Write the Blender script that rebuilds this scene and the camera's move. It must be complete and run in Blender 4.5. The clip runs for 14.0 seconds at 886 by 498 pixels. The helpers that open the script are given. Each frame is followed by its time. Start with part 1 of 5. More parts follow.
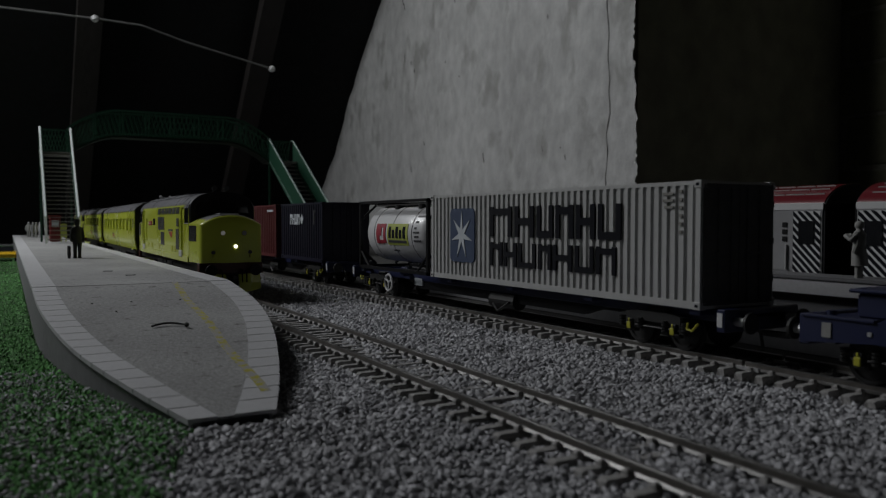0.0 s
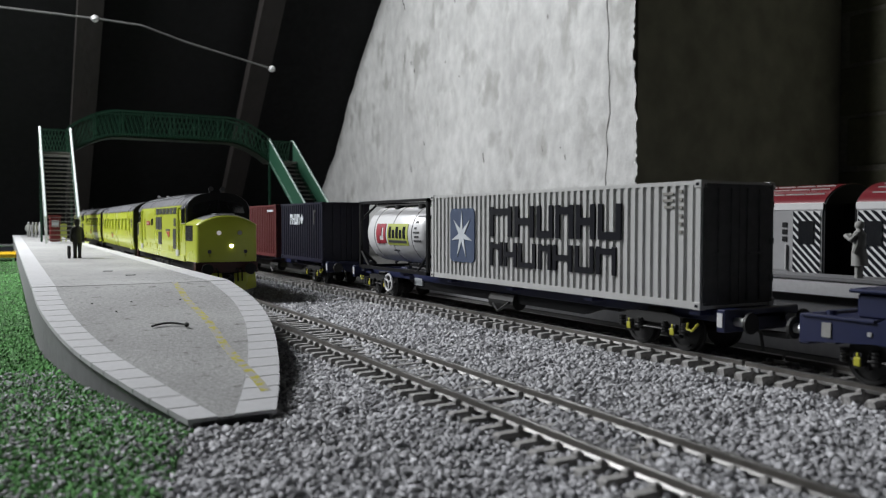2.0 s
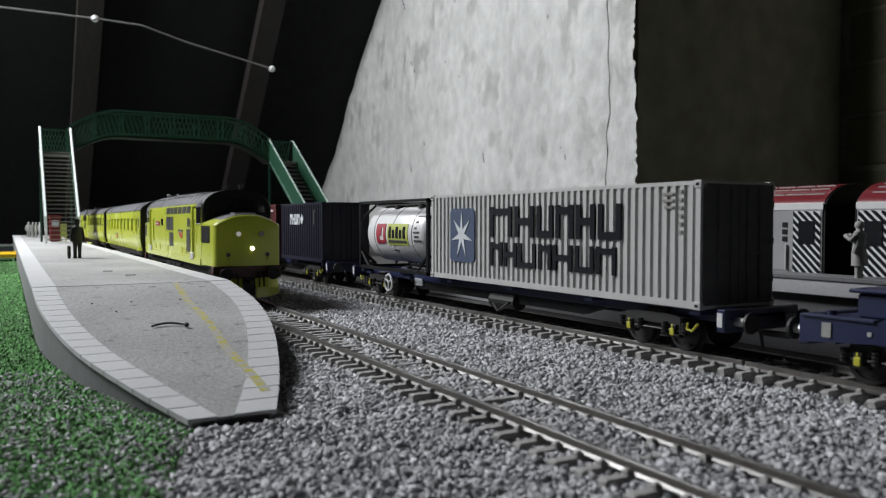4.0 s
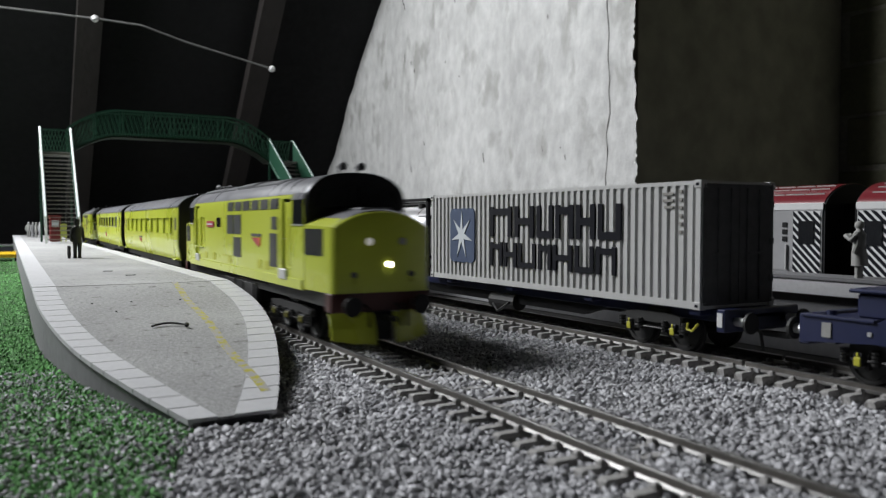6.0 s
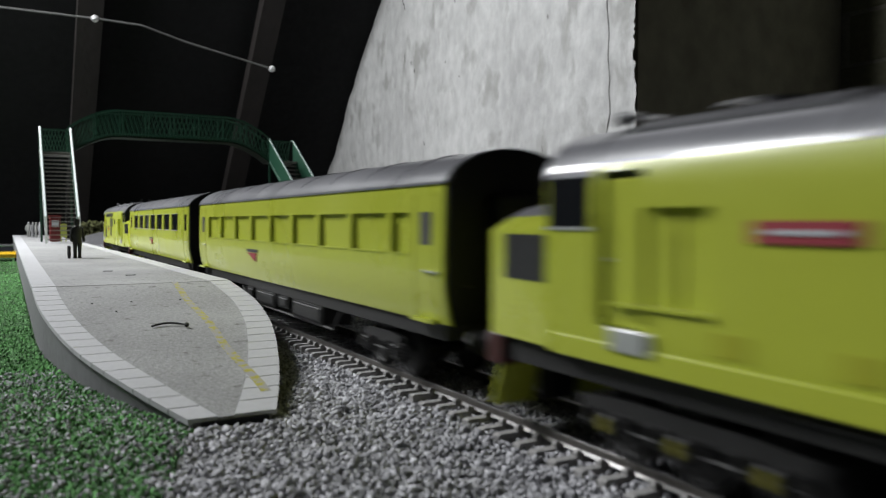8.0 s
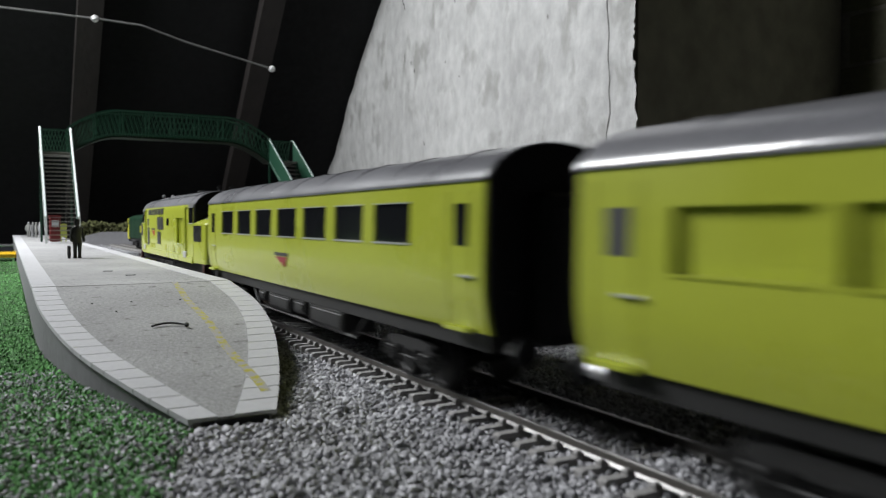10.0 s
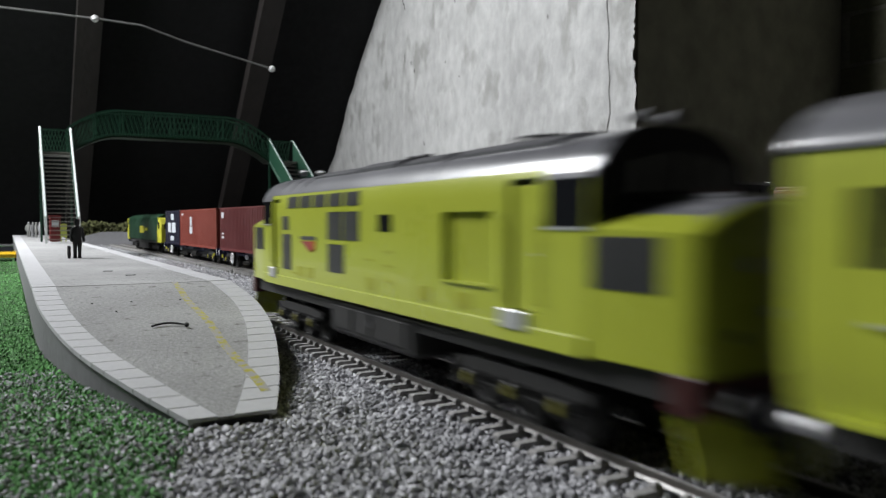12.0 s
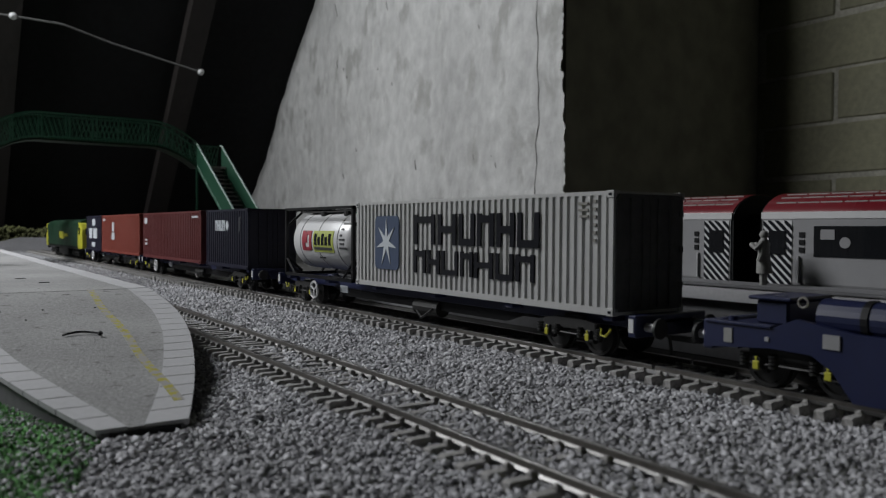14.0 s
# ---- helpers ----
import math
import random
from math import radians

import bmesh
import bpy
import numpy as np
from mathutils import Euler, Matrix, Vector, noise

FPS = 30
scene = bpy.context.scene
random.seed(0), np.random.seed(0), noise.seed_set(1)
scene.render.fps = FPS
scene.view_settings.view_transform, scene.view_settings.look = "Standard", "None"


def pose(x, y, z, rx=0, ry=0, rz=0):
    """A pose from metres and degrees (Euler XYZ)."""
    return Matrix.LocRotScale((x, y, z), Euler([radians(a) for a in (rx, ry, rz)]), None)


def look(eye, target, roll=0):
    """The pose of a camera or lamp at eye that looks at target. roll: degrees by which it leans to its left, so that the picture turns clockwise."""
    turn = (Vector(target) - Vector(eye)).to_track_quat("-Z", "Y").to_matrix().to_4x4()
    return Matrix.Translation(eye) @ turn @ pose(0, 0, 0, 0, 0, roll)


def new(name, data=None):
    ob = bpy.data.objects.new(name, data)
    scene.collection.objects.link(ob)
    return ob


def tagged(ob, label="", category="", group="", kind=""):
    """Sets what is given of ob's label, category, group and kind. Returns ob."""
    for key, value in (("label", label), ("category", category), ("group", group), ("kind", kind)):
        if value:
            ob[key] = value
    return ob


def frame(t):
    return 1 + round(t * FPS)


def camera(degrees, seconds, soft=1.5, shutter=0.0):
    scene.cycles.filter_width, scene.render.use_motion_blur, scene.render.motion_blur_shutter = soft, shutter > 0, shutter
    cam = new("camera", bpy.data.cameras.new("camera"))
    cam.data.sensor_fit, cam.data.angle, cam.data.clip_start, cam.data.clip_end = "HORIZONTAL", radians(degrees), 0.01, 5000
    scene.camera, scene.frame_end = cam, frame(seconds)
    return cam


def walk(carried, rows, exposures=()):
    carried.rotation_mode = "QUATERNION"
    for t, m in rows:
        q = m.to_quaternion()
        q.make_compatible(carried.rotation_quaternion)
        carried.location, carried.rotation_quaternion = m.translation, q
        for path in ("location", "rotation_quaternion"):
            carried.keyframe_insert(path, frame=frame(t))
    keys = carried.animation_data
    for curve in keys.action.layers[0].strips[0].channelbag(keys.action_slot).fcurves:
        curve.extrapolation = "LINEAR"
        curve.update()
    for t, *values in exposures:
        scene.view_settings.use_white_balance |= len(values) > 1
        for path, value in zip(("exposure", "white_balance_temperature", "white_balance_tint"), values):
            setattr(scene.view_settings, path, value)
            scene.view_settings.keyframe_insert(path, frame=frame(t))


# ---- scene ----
# A model railway (1:76) on a board in a loft. z = 0 is the top of the board, rails reach RAIL.
# Vehicles are drawn from DATUM upwards; their wheels stand LIFT above it, on the rails.
RAIL, DATUM = 0.0063, 0.0045
LIFT = RAIL - DATUM
EYE_Z = 0.0458
cam = camera(58.85, 14.0, soft=1.2, shutter=1.0)
cam.data.dof.use_dof, cam.data.dof.focus_distance, cam.data.dof.aperture_fstop = True, 0.35, 34.0


def view(yaw, pitch, lean, dx=0.0, dy=0.0, dz=0.0):
    return Matrix.Translation((dx, dy, EYE_Z + dz)) @ pose(0, 0, 0, 0, 0, -yaw) @ pose(0, 0, 0, 90 + pitch) @ pose(0, 0, 0, 0, 0, lean)


walk(cam, [
    (0.0, view(29.857, -2.011, 0.029)), (6.0, view(29.857, -2.011, 0.029)), (12.0, view(29.857, -2.011, 0.029)), (12.2, view(29.857, -2.011, 0.029)),
    (12.3, view(29.891, -2.009, 0.011, 0.0001, -0.0001)), (12.4, view(30.129, -1.994, -0.115, 0.0005, -0.0005, 0.0001)),
    (12.5, view(30.99, -1.94, -0.57, 0.0019, -0.0021, 0.0004)), (12.6, view(31.947, -1.917, -0.676, 0.002, -0.0043, 0.0007)),
    (12.7, view(33.755, -1.873, -0.877, 0.0021, -0.0084, 0.0013)), (12.8, view(34.358, -1.858, -0.944, 0.0021, -0.0098, 0.0015)),
    (12.9, view(34.50, -1.853, -0.96, 0.0021, -0.0102, 0.0016)), (13.0, view(34.287, -1.86, -0.936, 0.0021, -0.0096, 0.0015)),
    (13.2, view(34.15, -1.662, -0.658, 0.0023, -0.0067, 0.0009)), (13.5, view(34.012, -1.464, -0.379, 0.0026, -0.0039, 0.0003)),
    (13.7, view(34.322, -1.48, -0.029, 0.0026, -0.004, 0.0003)), (14.0, view(34.633, -1.495, 0.321, 0.0025, -0.0042, 0.0003))],
    exposures=[(0.0, -1.88), (0.5, -1.15), (1.0, -0.42), (1.4, 0.0), (5.5, 0.06), (6.5, 0.14), (7.0, 0.0), (7.5, -0.1), (8.2, -0.1), (10.3, -0.02), (12.0, 0.0), (12.5, -0.12), (13.0, -0.08), (13.5, -0.2), (13.75, -0.32), (14.0, -0.77)])

# ---- light: one lamp added under an unseen rooflight in the north slope ----
world = bpy.data.worlds.new("World")
world.use_nodes = True
scene.world = world
sky = world.node_tree.nodes.new("ShaderNodeTexSky")
sky.sky_type, sky.sun_disc, sky.sun_elevation, sky.sun_rotation = "NISHITA", False, radians(35), radians(-80)
world.node_tree.links.new(sky.outputs[0], world.node_tree.nodes["Background"].inputs[0])
world.node_tree.nodes["Background"].inputs[1].default_value = 0.05
WEST, EAST, NORTH, SOUTH = -1.2, 1.08, 1.83, -1.1
LIGHT_X, LIGHT_Y = (-0.70, -0.20), (0.92, 1.28)
lamp = bpy.data.lights.new("added_daylight", "AREA")
lamp.shape, lamp.size, lamp.size_y, lamp.energy, lamp.color = "RECTANGLE", 0.44, 0.44, 26.5, (0.96, 0.98, 1.0)
new("added_daylight", lamp).matrix_world = look((-0.45, 1.03, 0.76), (0.46, 0.80, 0.10))


# ---- materials ----
def mat(name, colour, rough=0.6, metal=0.0, vary=0.15, grain=300.0, bump=0.0, bump_scale=None, coat=0.0, emit=0.0, island=0.0, blotch=25.0, stretch=None, dark=None):
    m = bpy.data.materials.new(name)
    m.use_nodes = True
    n, l = m.node_tree.nodes, m.node_tree.links
    b = n["Principled BSDF"]
    b.inputs["Roughness"].default_value, b.inputs["Metallic"].default_value = rough, metal
    b.inputs["Coat Weight"].default_value = coat
    co = n.new("ShaderNodeTexCoord")
    src = co.outputs["Object"]
    if stretch:
        mp = n.new("ShaderNodeMapping")
        mp.inputs["Scale"].default_value = stretch
        l.new(src, mp.inputs["Vector"])
        src = mp.outputs[0]
    fine, big = n.new("ShaderNodeTexNoise"), n.new("ShaderNodeTexNoise")
    for t, s in ((fine, grain), (big, blotch)):
        t.inputs["Scale"].default_value, t.inputs["Detail"].default_value = s, 5.0
        l.new(src, t.inputs["Vector"])
    add = n.new("ShaderNodeMath")
    add.operation = "ADD"
    l.new(fine.outputs[0], add.inputs[0]), l.new(big.outputs[0], add.inputs[1])
    rng = n.new("ShaderNodeMapRange")
    rng.inputs[1].default_value, rng.inputs[2].default_value = 0.7, 1.3
    rng.inputs[3].default_value, rng.inputs[4].default_value = 1 - vary, 1 + vary
    l.new(add.outputs[0], rng.inputs[0])
    fac = rng.outputs[0]
    if island:
        geo, r2, mul = n.new("ShaderNodeNewGeometry"), n.new("ShaderNodeMapRange"), n.new("ShaderNodeMath")
        r2.inputs[3].default_value, r2.inputs[4].default_value = 1 - island, 1 + island
        l.new(geo.outputs["Random Per Island"], r2.inputs[0])
        mul.operation = "MULTIPLY"
        l.new(fac, mul.inputs[0]), l.new(r2.outputs[0], mul.inputs[1])
        fac = mul.outputs[0]
    mix = n.new("ShaderNodeVectorMath")
    mix.operation = "SCALE"
    mix.inputs[0].default_value = colour
    l.new(fac, mix.inputs["Scale"])
    out = mix.outputs[0]
    if dark:
        ramp, mx = n.new("ShaderNodeValToRGB"), n.new("ShaderNodeMix")
        spots = n.new("ShaderNodeTexNoise")
        spots.inputs["Scale"].default_value, spots.inputs["Detail"].default_value = dark[1], 6.0
        l.new(src, spots.inputs["Vector"])
        ramp.color_ramp.elements[0].position, ramp.color_ramp.elements[1].position = dark[2], dark[2] + 0.12
        l.new(spots.outputs[0], ramp.inputs[0])
        mx.data_type = "RGBA"
        l.new(ramp.outputs[0], mx.inputs["Factor"]), l.new(out, mx.inputs["B"])
        mx.inputs["A"].default_value = (*dark[0], 1)
        out = mx.outputs["Result"]
    l.new(out, b.inputs["Base Color"])
    rr = n.new("ShaderNodeMapRange")
    rr.inputs[1].default_value, rr.inputs[2].default_value = 0.3, 0.7
    rr.inputs[3].default_value, rr.inputs[4].default_value = max(0.02, rough - 0.08), min(1, rough + 0.08)
    l.new(big.outputs[0], rr.inputs[0]), l.new(rr.outputs[0], b.inputs["Roughness"])
    if bump:
        bt, bp = n.new("ShaderNodeTexNoise"), n.new("ShaderNodeBump")
        bt.inputs["Scale"].default_value, bt.inputs["Detail"].default_value = bump_scale or grain, 6.0
        l.new(src, bt.inputs["Vector"])
        bp.inputs["Distance"].default_value, bp.inputs["Strength"].default_value = bump, 1.0
        l.new(bt.outputs[0], bp.inputs["Height"]), l.new(bp.outputs[0], b.inputs["Normal"])
    if emit:
        b.inputs["Emission Color"].default_value, b.inputs["Emission Strength"].default_value = (1, 0.97, 0.9, 1), emit
    return m


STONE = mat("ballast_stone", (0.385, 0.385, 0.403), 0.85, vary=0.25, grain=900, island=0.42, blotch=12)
BALLAST_BED = mat("ballast_bed", (0.20, 0.20, 0.205), 0.9, vary=0.6, grain=700, bump=0.0012, bump_scale=600)
TURF = mat("turf_fibre", (0.068, 0.195, 0.052), 0.85, vary=0.35, grain=500, island=0.55, blotch=30)
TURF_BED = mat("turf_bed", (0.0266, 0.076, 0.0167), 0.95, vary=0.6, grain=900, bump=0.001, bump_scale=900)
SLEEPER = mat("sleeper_plastic", (0.30, 0.293, 0.285), 0.8, vary=0.35, grain=900, bump=0.0002, dark=((0.12, 0.115, 0.11), 300, 0.36))
RAIL_RUST = mat("rail_side_brown", (0.085, 0.078, 0.070), 0.6, vary=0.3, grain=400)
RAIL_STEEL = mat("rail_steel", (0.22, 0.215, 0.21), 0.36, 1.0, vary=0.45, grain=90, stretch=(6, 1, 6), blotch=8)
COPING = mat("coping_slab", (0.4712, 0.4712, 0.4864), 0.7, vary=0.07, grain=700, bump=0.00004)
TARMAC = mat("platform_tarmac", (0.30, 0.30, 0.30), 0.9, vary=0.34, grain=1100, bump=0.00035, bump_scale=1300, blotch=16, dark=((0.10, 0.095, 0.09), 240, 0.26))
PLATFORM_SIDE = mat("platform_side", (0.152, 0.152, 0.1596), 0.7, vary=0.15)
LINE_YELLOW = mat("worn_yellow_paint", (0.38, 0.342, 0.038), 0.8, vary=0.2, grain=900, dark=((0.31, 0.30, 0.29), 420, 0.46))
PLASTER = mat("limewashed_plaster", (0.40, 0.40, 0.396), 0.85, vary=0.21, grain=60, bump=0.0045, bump_scale=55, blotch=7, stretch=(1, 1, 0.6), dark=((0.28, 0.28, 0.27), 26, 0.33))
CRACK = mat("plaster_crack", (0.1596, 0.1558, 0.152), 0.95, vary=0.4)
FELT = mat("roofing_felt", (0.0082, 0.0082, 0.0088), 0.8, vary=0.3, grain=90, bump=0.002, bump_scale=20)
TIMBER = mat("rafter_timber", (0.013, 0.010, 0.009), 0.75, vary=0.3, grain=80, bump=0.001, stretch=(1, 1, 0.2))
BRICK = mat("painted_brick", (0.150, 0.146, 0.098), 0.85, vary=0.18, grain=120, bump=0.002, bump_scale=90, blotch=10)
MORTAR = mat("lime_mortar", (0.24, 0.234, 0.198), 0.95, vary=0.25, grain=200, bump=0.003, bump_scale=120)
WALL_DARK = mat("unseen_dark_wall", (0.022, 0.022, 0.021), 0.9, vary=0.25, grain=30, bump=0.002)
WALL_GREY = mat("dusty_wall", (0.36, 0.35, 0.305), 0.9, vary=0.2, grain=30, bump=0.002)
BOARD = mat("baseboard_ply", (0.035, 0.034, 0.032), 0.9, vary=0.2, grain=200)
YELLOW = mat("yellow_paint", (0.422, 0.472, 0.048), 0.30, vary=0.03, grain=300, coat=0.25)
YELLOW_DIM = mat("yellow_recess", (0.3496, 0.3648, 0.0228), 0.45, vary=0.06)
ROOF_GREY = mat("roof_grey_paint", (0.175, 0.175, 0.19), 0.33, vary=0.08, grain=200, coat=0.3)
ROOF_DARK = mat("roof_panel_grey", (0.076, 0.076, 0.0836), 0.5, vary=0.15)
BLACK = mat("black_plastic", (0.008, 0.008, 0.009), 0.5, vary=0.25, grain=500)
UNDER = mat("underframe_plastic", (0.0085, 0.0082, 0.008), 0.6, vary=0.35, grain=500)
GRILLE = mat("grille_grey", (0.045, 0.045, 0.048), 0.5, vary=0.15, grain=900)
GLASS_DARK = mat("tinted_glazing", (0.012, 0.013, 0.015), 0.08, vary=0.1, coat=0.5)
SILVER = mat("silver_trim", (0.62, 0.62, 0.63), 0.35, 0.6, vary=0.08)
WHITE = mat("white_paint", (0.5776, 0.5776, 0.5852), 0.35, vary=0.04, grain=300, coat=0.2)
BUFFER_RED = mat("buffer_beam_red", (0.045, 0.005, 0.004), 0.5, vary=0.15)
RED = mat("red_paint", (0.12, 0.012, 0.013), 0.35, vary=0.06)
LAMP_ON = mat("lit_headlamp", (0.9, 0.9, 0.85), 0.2, vary=0.02, emit=9)
LAMP_DIM = mat("lit_marker_lamp", (0.8, 0.8, 0.75), 0.2, vary=0.02, emit=0.2)
LAMP_OFF = mat("lamp_lens", (0.3, 0.3, 0.3), 0.1, vary=0.05)
BOX_GREY = mat("container_grey", (0.3952, 0.3952, 0.3914), 0.5, vary=0.04, grain=400, blotch=40)
BOX_BLUE = mat("container_navy", (0.0075, 0.0075, 0.021), 0.45, vary=0.10)
BOX_RED = mat("container_maroon", (0.095, 0.0167, 0.0175), 0.5, vary=0.08)
BOX_ORANGE = mat("container_rust_red", (0.1748, 0.0342, 0.0228), 0.5, vary=0.08)
INK = mat("navy_ink", (0.006, 0.0065, 0.010), 0.9, vary=0.1)
LOGO_BLUE = mat("logo_blue", (0.042, 0.062, 0.115), 0.55, vary=0.08)
LOGO_PALE = mat("logo_pale", (0.4712, 0.5016, 0.532), 0.55, vary=0.05)
LOGO_LIME = mat("logo_lime", (0.342, 0.38, 0.076), 0.5, vary=0.05)
LOGO_RED = mat("logo_red", (0.2888, 0.0228, 0.038), 0.5, vary=0.05)
LOGO_ORANGE = mat("logo_orange", (0.494, 0.1216, 0.0152), 0.5, vary=0.05)
WAGON_BLUE = mat("wagon_blue", (0.008, 0.012, 0.048), 0.42, vary=0.12, coat=0.1)
AXLE_OLIVE = mat("axle_cover_olive", (0.16, 0.15, 0.02), 0.5, vary=0.2)
AXLE_YELLOW = mat("axlebox_yellow", (0.3952, 0.38, 0.0304), 0.5, vary=0.1)
GREEN = mat("bridge_green", (0.010, 0.044, 0.025), 0.4, vary=0.15, grain=500)
GREEN_DARK = mat("loco_green", (0.010, 0.035, 0.018), 0.4, vary=0.1)
STAIR_GREY = mat("stair_grey", (0.20, 0.19, 0.175), 0.6, vary=0.15)
RAIL_PALE = mat("handrail_pale", (0.62, 0.66, 0.65), 0.18, vary=0.06, coat=0.4)
RAIL_GREEN = mat("handrail_grey_green", (0.10, 0.15, 0.13), 0.45, vary=0.1)
UNIT_GREY = mat("unit_grey", (0.2584, 0.2584, 0.266), 0.4, vary=0.05)
UNIT_RED = mat("unit_roof_red", (0.1444, 0.0137, 0.0198), 0.3, vary=0.08, coat=0.3)
FIGURE_BLACK = mat("figure_black", (0.010, 0.010, 0.011), 0.6, vary=0.2)
FIGURE_PALE = mat("figure_pale", (0.23, 0.23, 0.22), 0.7, vary=0.2)
CAR_YELLOW = mat("car_orange_yellow", (0.60, 0.36, 0.02), 0.3, vary=0.05, coat=0.4)
HEDGE = mat("hedge_foam", (0.085, 0.09, 0.035), 0.95, vary=0.4, grain=400, island=0.4)
CABLE = mat("cable_grey", (0.13, 0.13, 0.127), 0.5, vary=0.1)
# Grey container's end doors: shade of the unlit end put into the colour.
DOOR_SHADE = mat("container_door_shade", (0.085, 0.085, 0.086), 0.7, vary=0.18, grain=300, blotch=60)
for dull in (INK, BLACK, FELT, DOOR_SHADE):
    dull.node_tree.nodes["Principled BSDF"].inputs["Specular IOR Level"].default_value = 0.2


# ---- mesh helpers ----
def box(bm, x0, x1, y0, y1, z0, z1, bevel=0.0):
    v = [bm.verts.new(p) for p in ((x0, y0, z0), (x1, y0, z0), (x1, y1, z0), (x0, y1, z0), (x0, y0, z1), (x1, y0, z1), (x1, y1, z1), (x0, y1, z1))]
    fs = [bm.faces.new([v[i] for i in q]) for q in ((3, 2, 1, 0), (4, 5, 6, 7), (0, 1, 5, 4), (1, 2, 6, 5), (2, 3, 7, 6), (3, 0, 4, 7))]
    if bevel:
        es = {e for f in fs for e in f.edges}
        bmesh.ops.bevel(bm, geom=list(es), offset=bevel, segments=1, affect="EDGES")
    return bm


def loft(bm, rings, caps=True, close=True):
    rows = [[bm.verts.new(p) for p in r] for r in rings]
    n = len(rows[0])
    for a, b in zip(rows, rows[1:]):
        for i in range(n if close else n - 1):
            j = (i + 1) % n
            bm.faces.new((a[i], a[j], b[j], b[i]))
    if caps and close:
        bm.faces.new(rows[0][::-1]), bm.faces.new(rows[-1])
    return bm


def tube(bm, pts, r, n=6):
    pts = [Vector(p) for p in pts]
    rings = []
    for i, p in enumerate(pts):
        d = (pts[min(i + 1, len(pts) - 1)] - pts[max(i - 1, 0)]).normalized()
        u = d.orthogonal().normalized() if i == 0 else (u - d * u.dot(d)).normalized()
        w = d.cross(u)
        rings.append([p + (u * math.cos(a) + w * math.sin(a)) * r for a in [2 * math.pi * k / n for k in range(n)]])
    return loft(bm, rings)


def disc(bm, c, axis, r, depth, n=20, r2=None):
    c, a = Vector(c), Vector(axis).normalized()
    u = a.orthogonal().normalized()
    w = a.cross(u)
    ring = lambda k, rad: [c + a * k + (u * math.cos(t) + w * math.sin(t)) * rad for t in [2 * math.pi * i / n for i in range(n)]]
    return loft(bm, [ring(0, r), ring(depth, r2 or r)])


def part(name, bm, material, parent=None, label="", smooth=False):
    me = bpy.data.meshes.new(name)
    bmesh.ops.recalc_face_normals(bm, faces=bm.faces[:])
    bm.to_mesh(me)
    bm.free()
    me.materials.append(material)
    if smooth:
        me.shade_smooth()
        me.set_sharp_from_angle(angle=math.radians(42))
    ob = new(name, me)
    ob.parent = parent
    if label:
        ob["label"] = label
    return ob


def share(name, ob, m, parent):
    o = new(name, ob.data)
    o.parent, o.matrix_basis = parent, m
    return o


def B():
    return bmesh.new()


def boxes(*args, bevel=0.0):
    bm = B()
    for a in args:
        box(bm, *a, bevel=bevel)
    return bm


def thing(name, label, category, group="", m=None):
    e = new(name)
    e.empty_display_size = 0.01
    tagged(e, label, category, group)
    if m is not None:
        e.matrix_basis = m
    return e


def raw(name, verts, faces, material, smooth=False):
    me = bpy.data.meshes.new(name)
    me.from_pydata(verts, [], faces)
    me.materials.append(material)
    if smooth:
        me.shade_smooth()
    me.update()
    return new(name, me)


# ---- the loft ----
ROOF_Y, ROOF_Z, PITCH = 1.73, 0.114, 1.16
RIDGE = 0.05


def roof_z(y):
    return ROOF_Z + PITCH * (ROOF_Y - y)


def grid(name, fn, nu, nv, material, smooth=True):
    vs = [fn(i / nu, j / nv) for j in range(nv + 1) for i in range(nu + 1)]
    fs = [(j * (nu + 1) + i, j * (nu + 1) + i + 1, (j + 1) * (nu + 1) + i + 1, (j + 1) * (nu + 1) + i) for j in range(nv) for i in range(nu)]
    return raw(name, vs, fs, material, smooth)


tagged(part("ground", boxes((WEST, EAST, SOUTH, NORTH + 0.1, -0.03, -0.0015)), BOARD), "dark plywood baseboard of the model railway", "baseboard", kind="structure")
# West and south walls are out of view, added dark to limit bounced light.
tagged(part("wall_west", boxes((WEST - 0.1, WEST, SOUTH, NORTH + 0.2, -0.03, 2.1)), WALL_DARK), "unseen dark wall added to close the loft", "wall", kind="structure")
tagged(part("wall_south", boxes((WEST, EAST, SOUTH - 0.1, SOUTH, -0.03, 2.1)), WALL_DARK), "unseen dark wall added to close the loft", "wall", kind="structure")
bm = B()
top = roof_z(RIDGE)


def slope(x0, x1, y0, y1):
    loft(bm, [[(x, y0, roof_z(y0)), (x, y1, roof_z(y1)), (x, y1 + 0.03, roof_z(y1) + 0.03), (x, y0 + 0.03, roof_z(y0) + 0.03)] for x in (x0, x1)])


slope(WEST - 0.1, LIGHT_X[0], NORTH + 0.15, RIDGE), slope(LIGHT_X[1], EAST + 0.3, NORTH + 0.15, RIDGE)
slope(LIGHT_X[0], LIGHT_X[1], NORTH + 0.15, LIGHT_Y[1]), slope(LIGHT_X[0], LIGHT_X[1], LIGHT_Y[0], RIDGE)
loft(bm, [[(x, RIDGE + 0.04, top - 0.02), (x, SOUTH - 0.1, 0.72), (x, SOUTH - 0.1, 0.80), (x, RIDGE + 0.04, top + 0.06)] for x in (WEST - 0.1, EAST + 0.3)])
tagged(part("ceiling", bm, FELT), "black roofing felt under the loft's sloping roof", "roof", kind="structure")
# Rooflight frame out of view, added round the opening above the lamp.
bm = B()
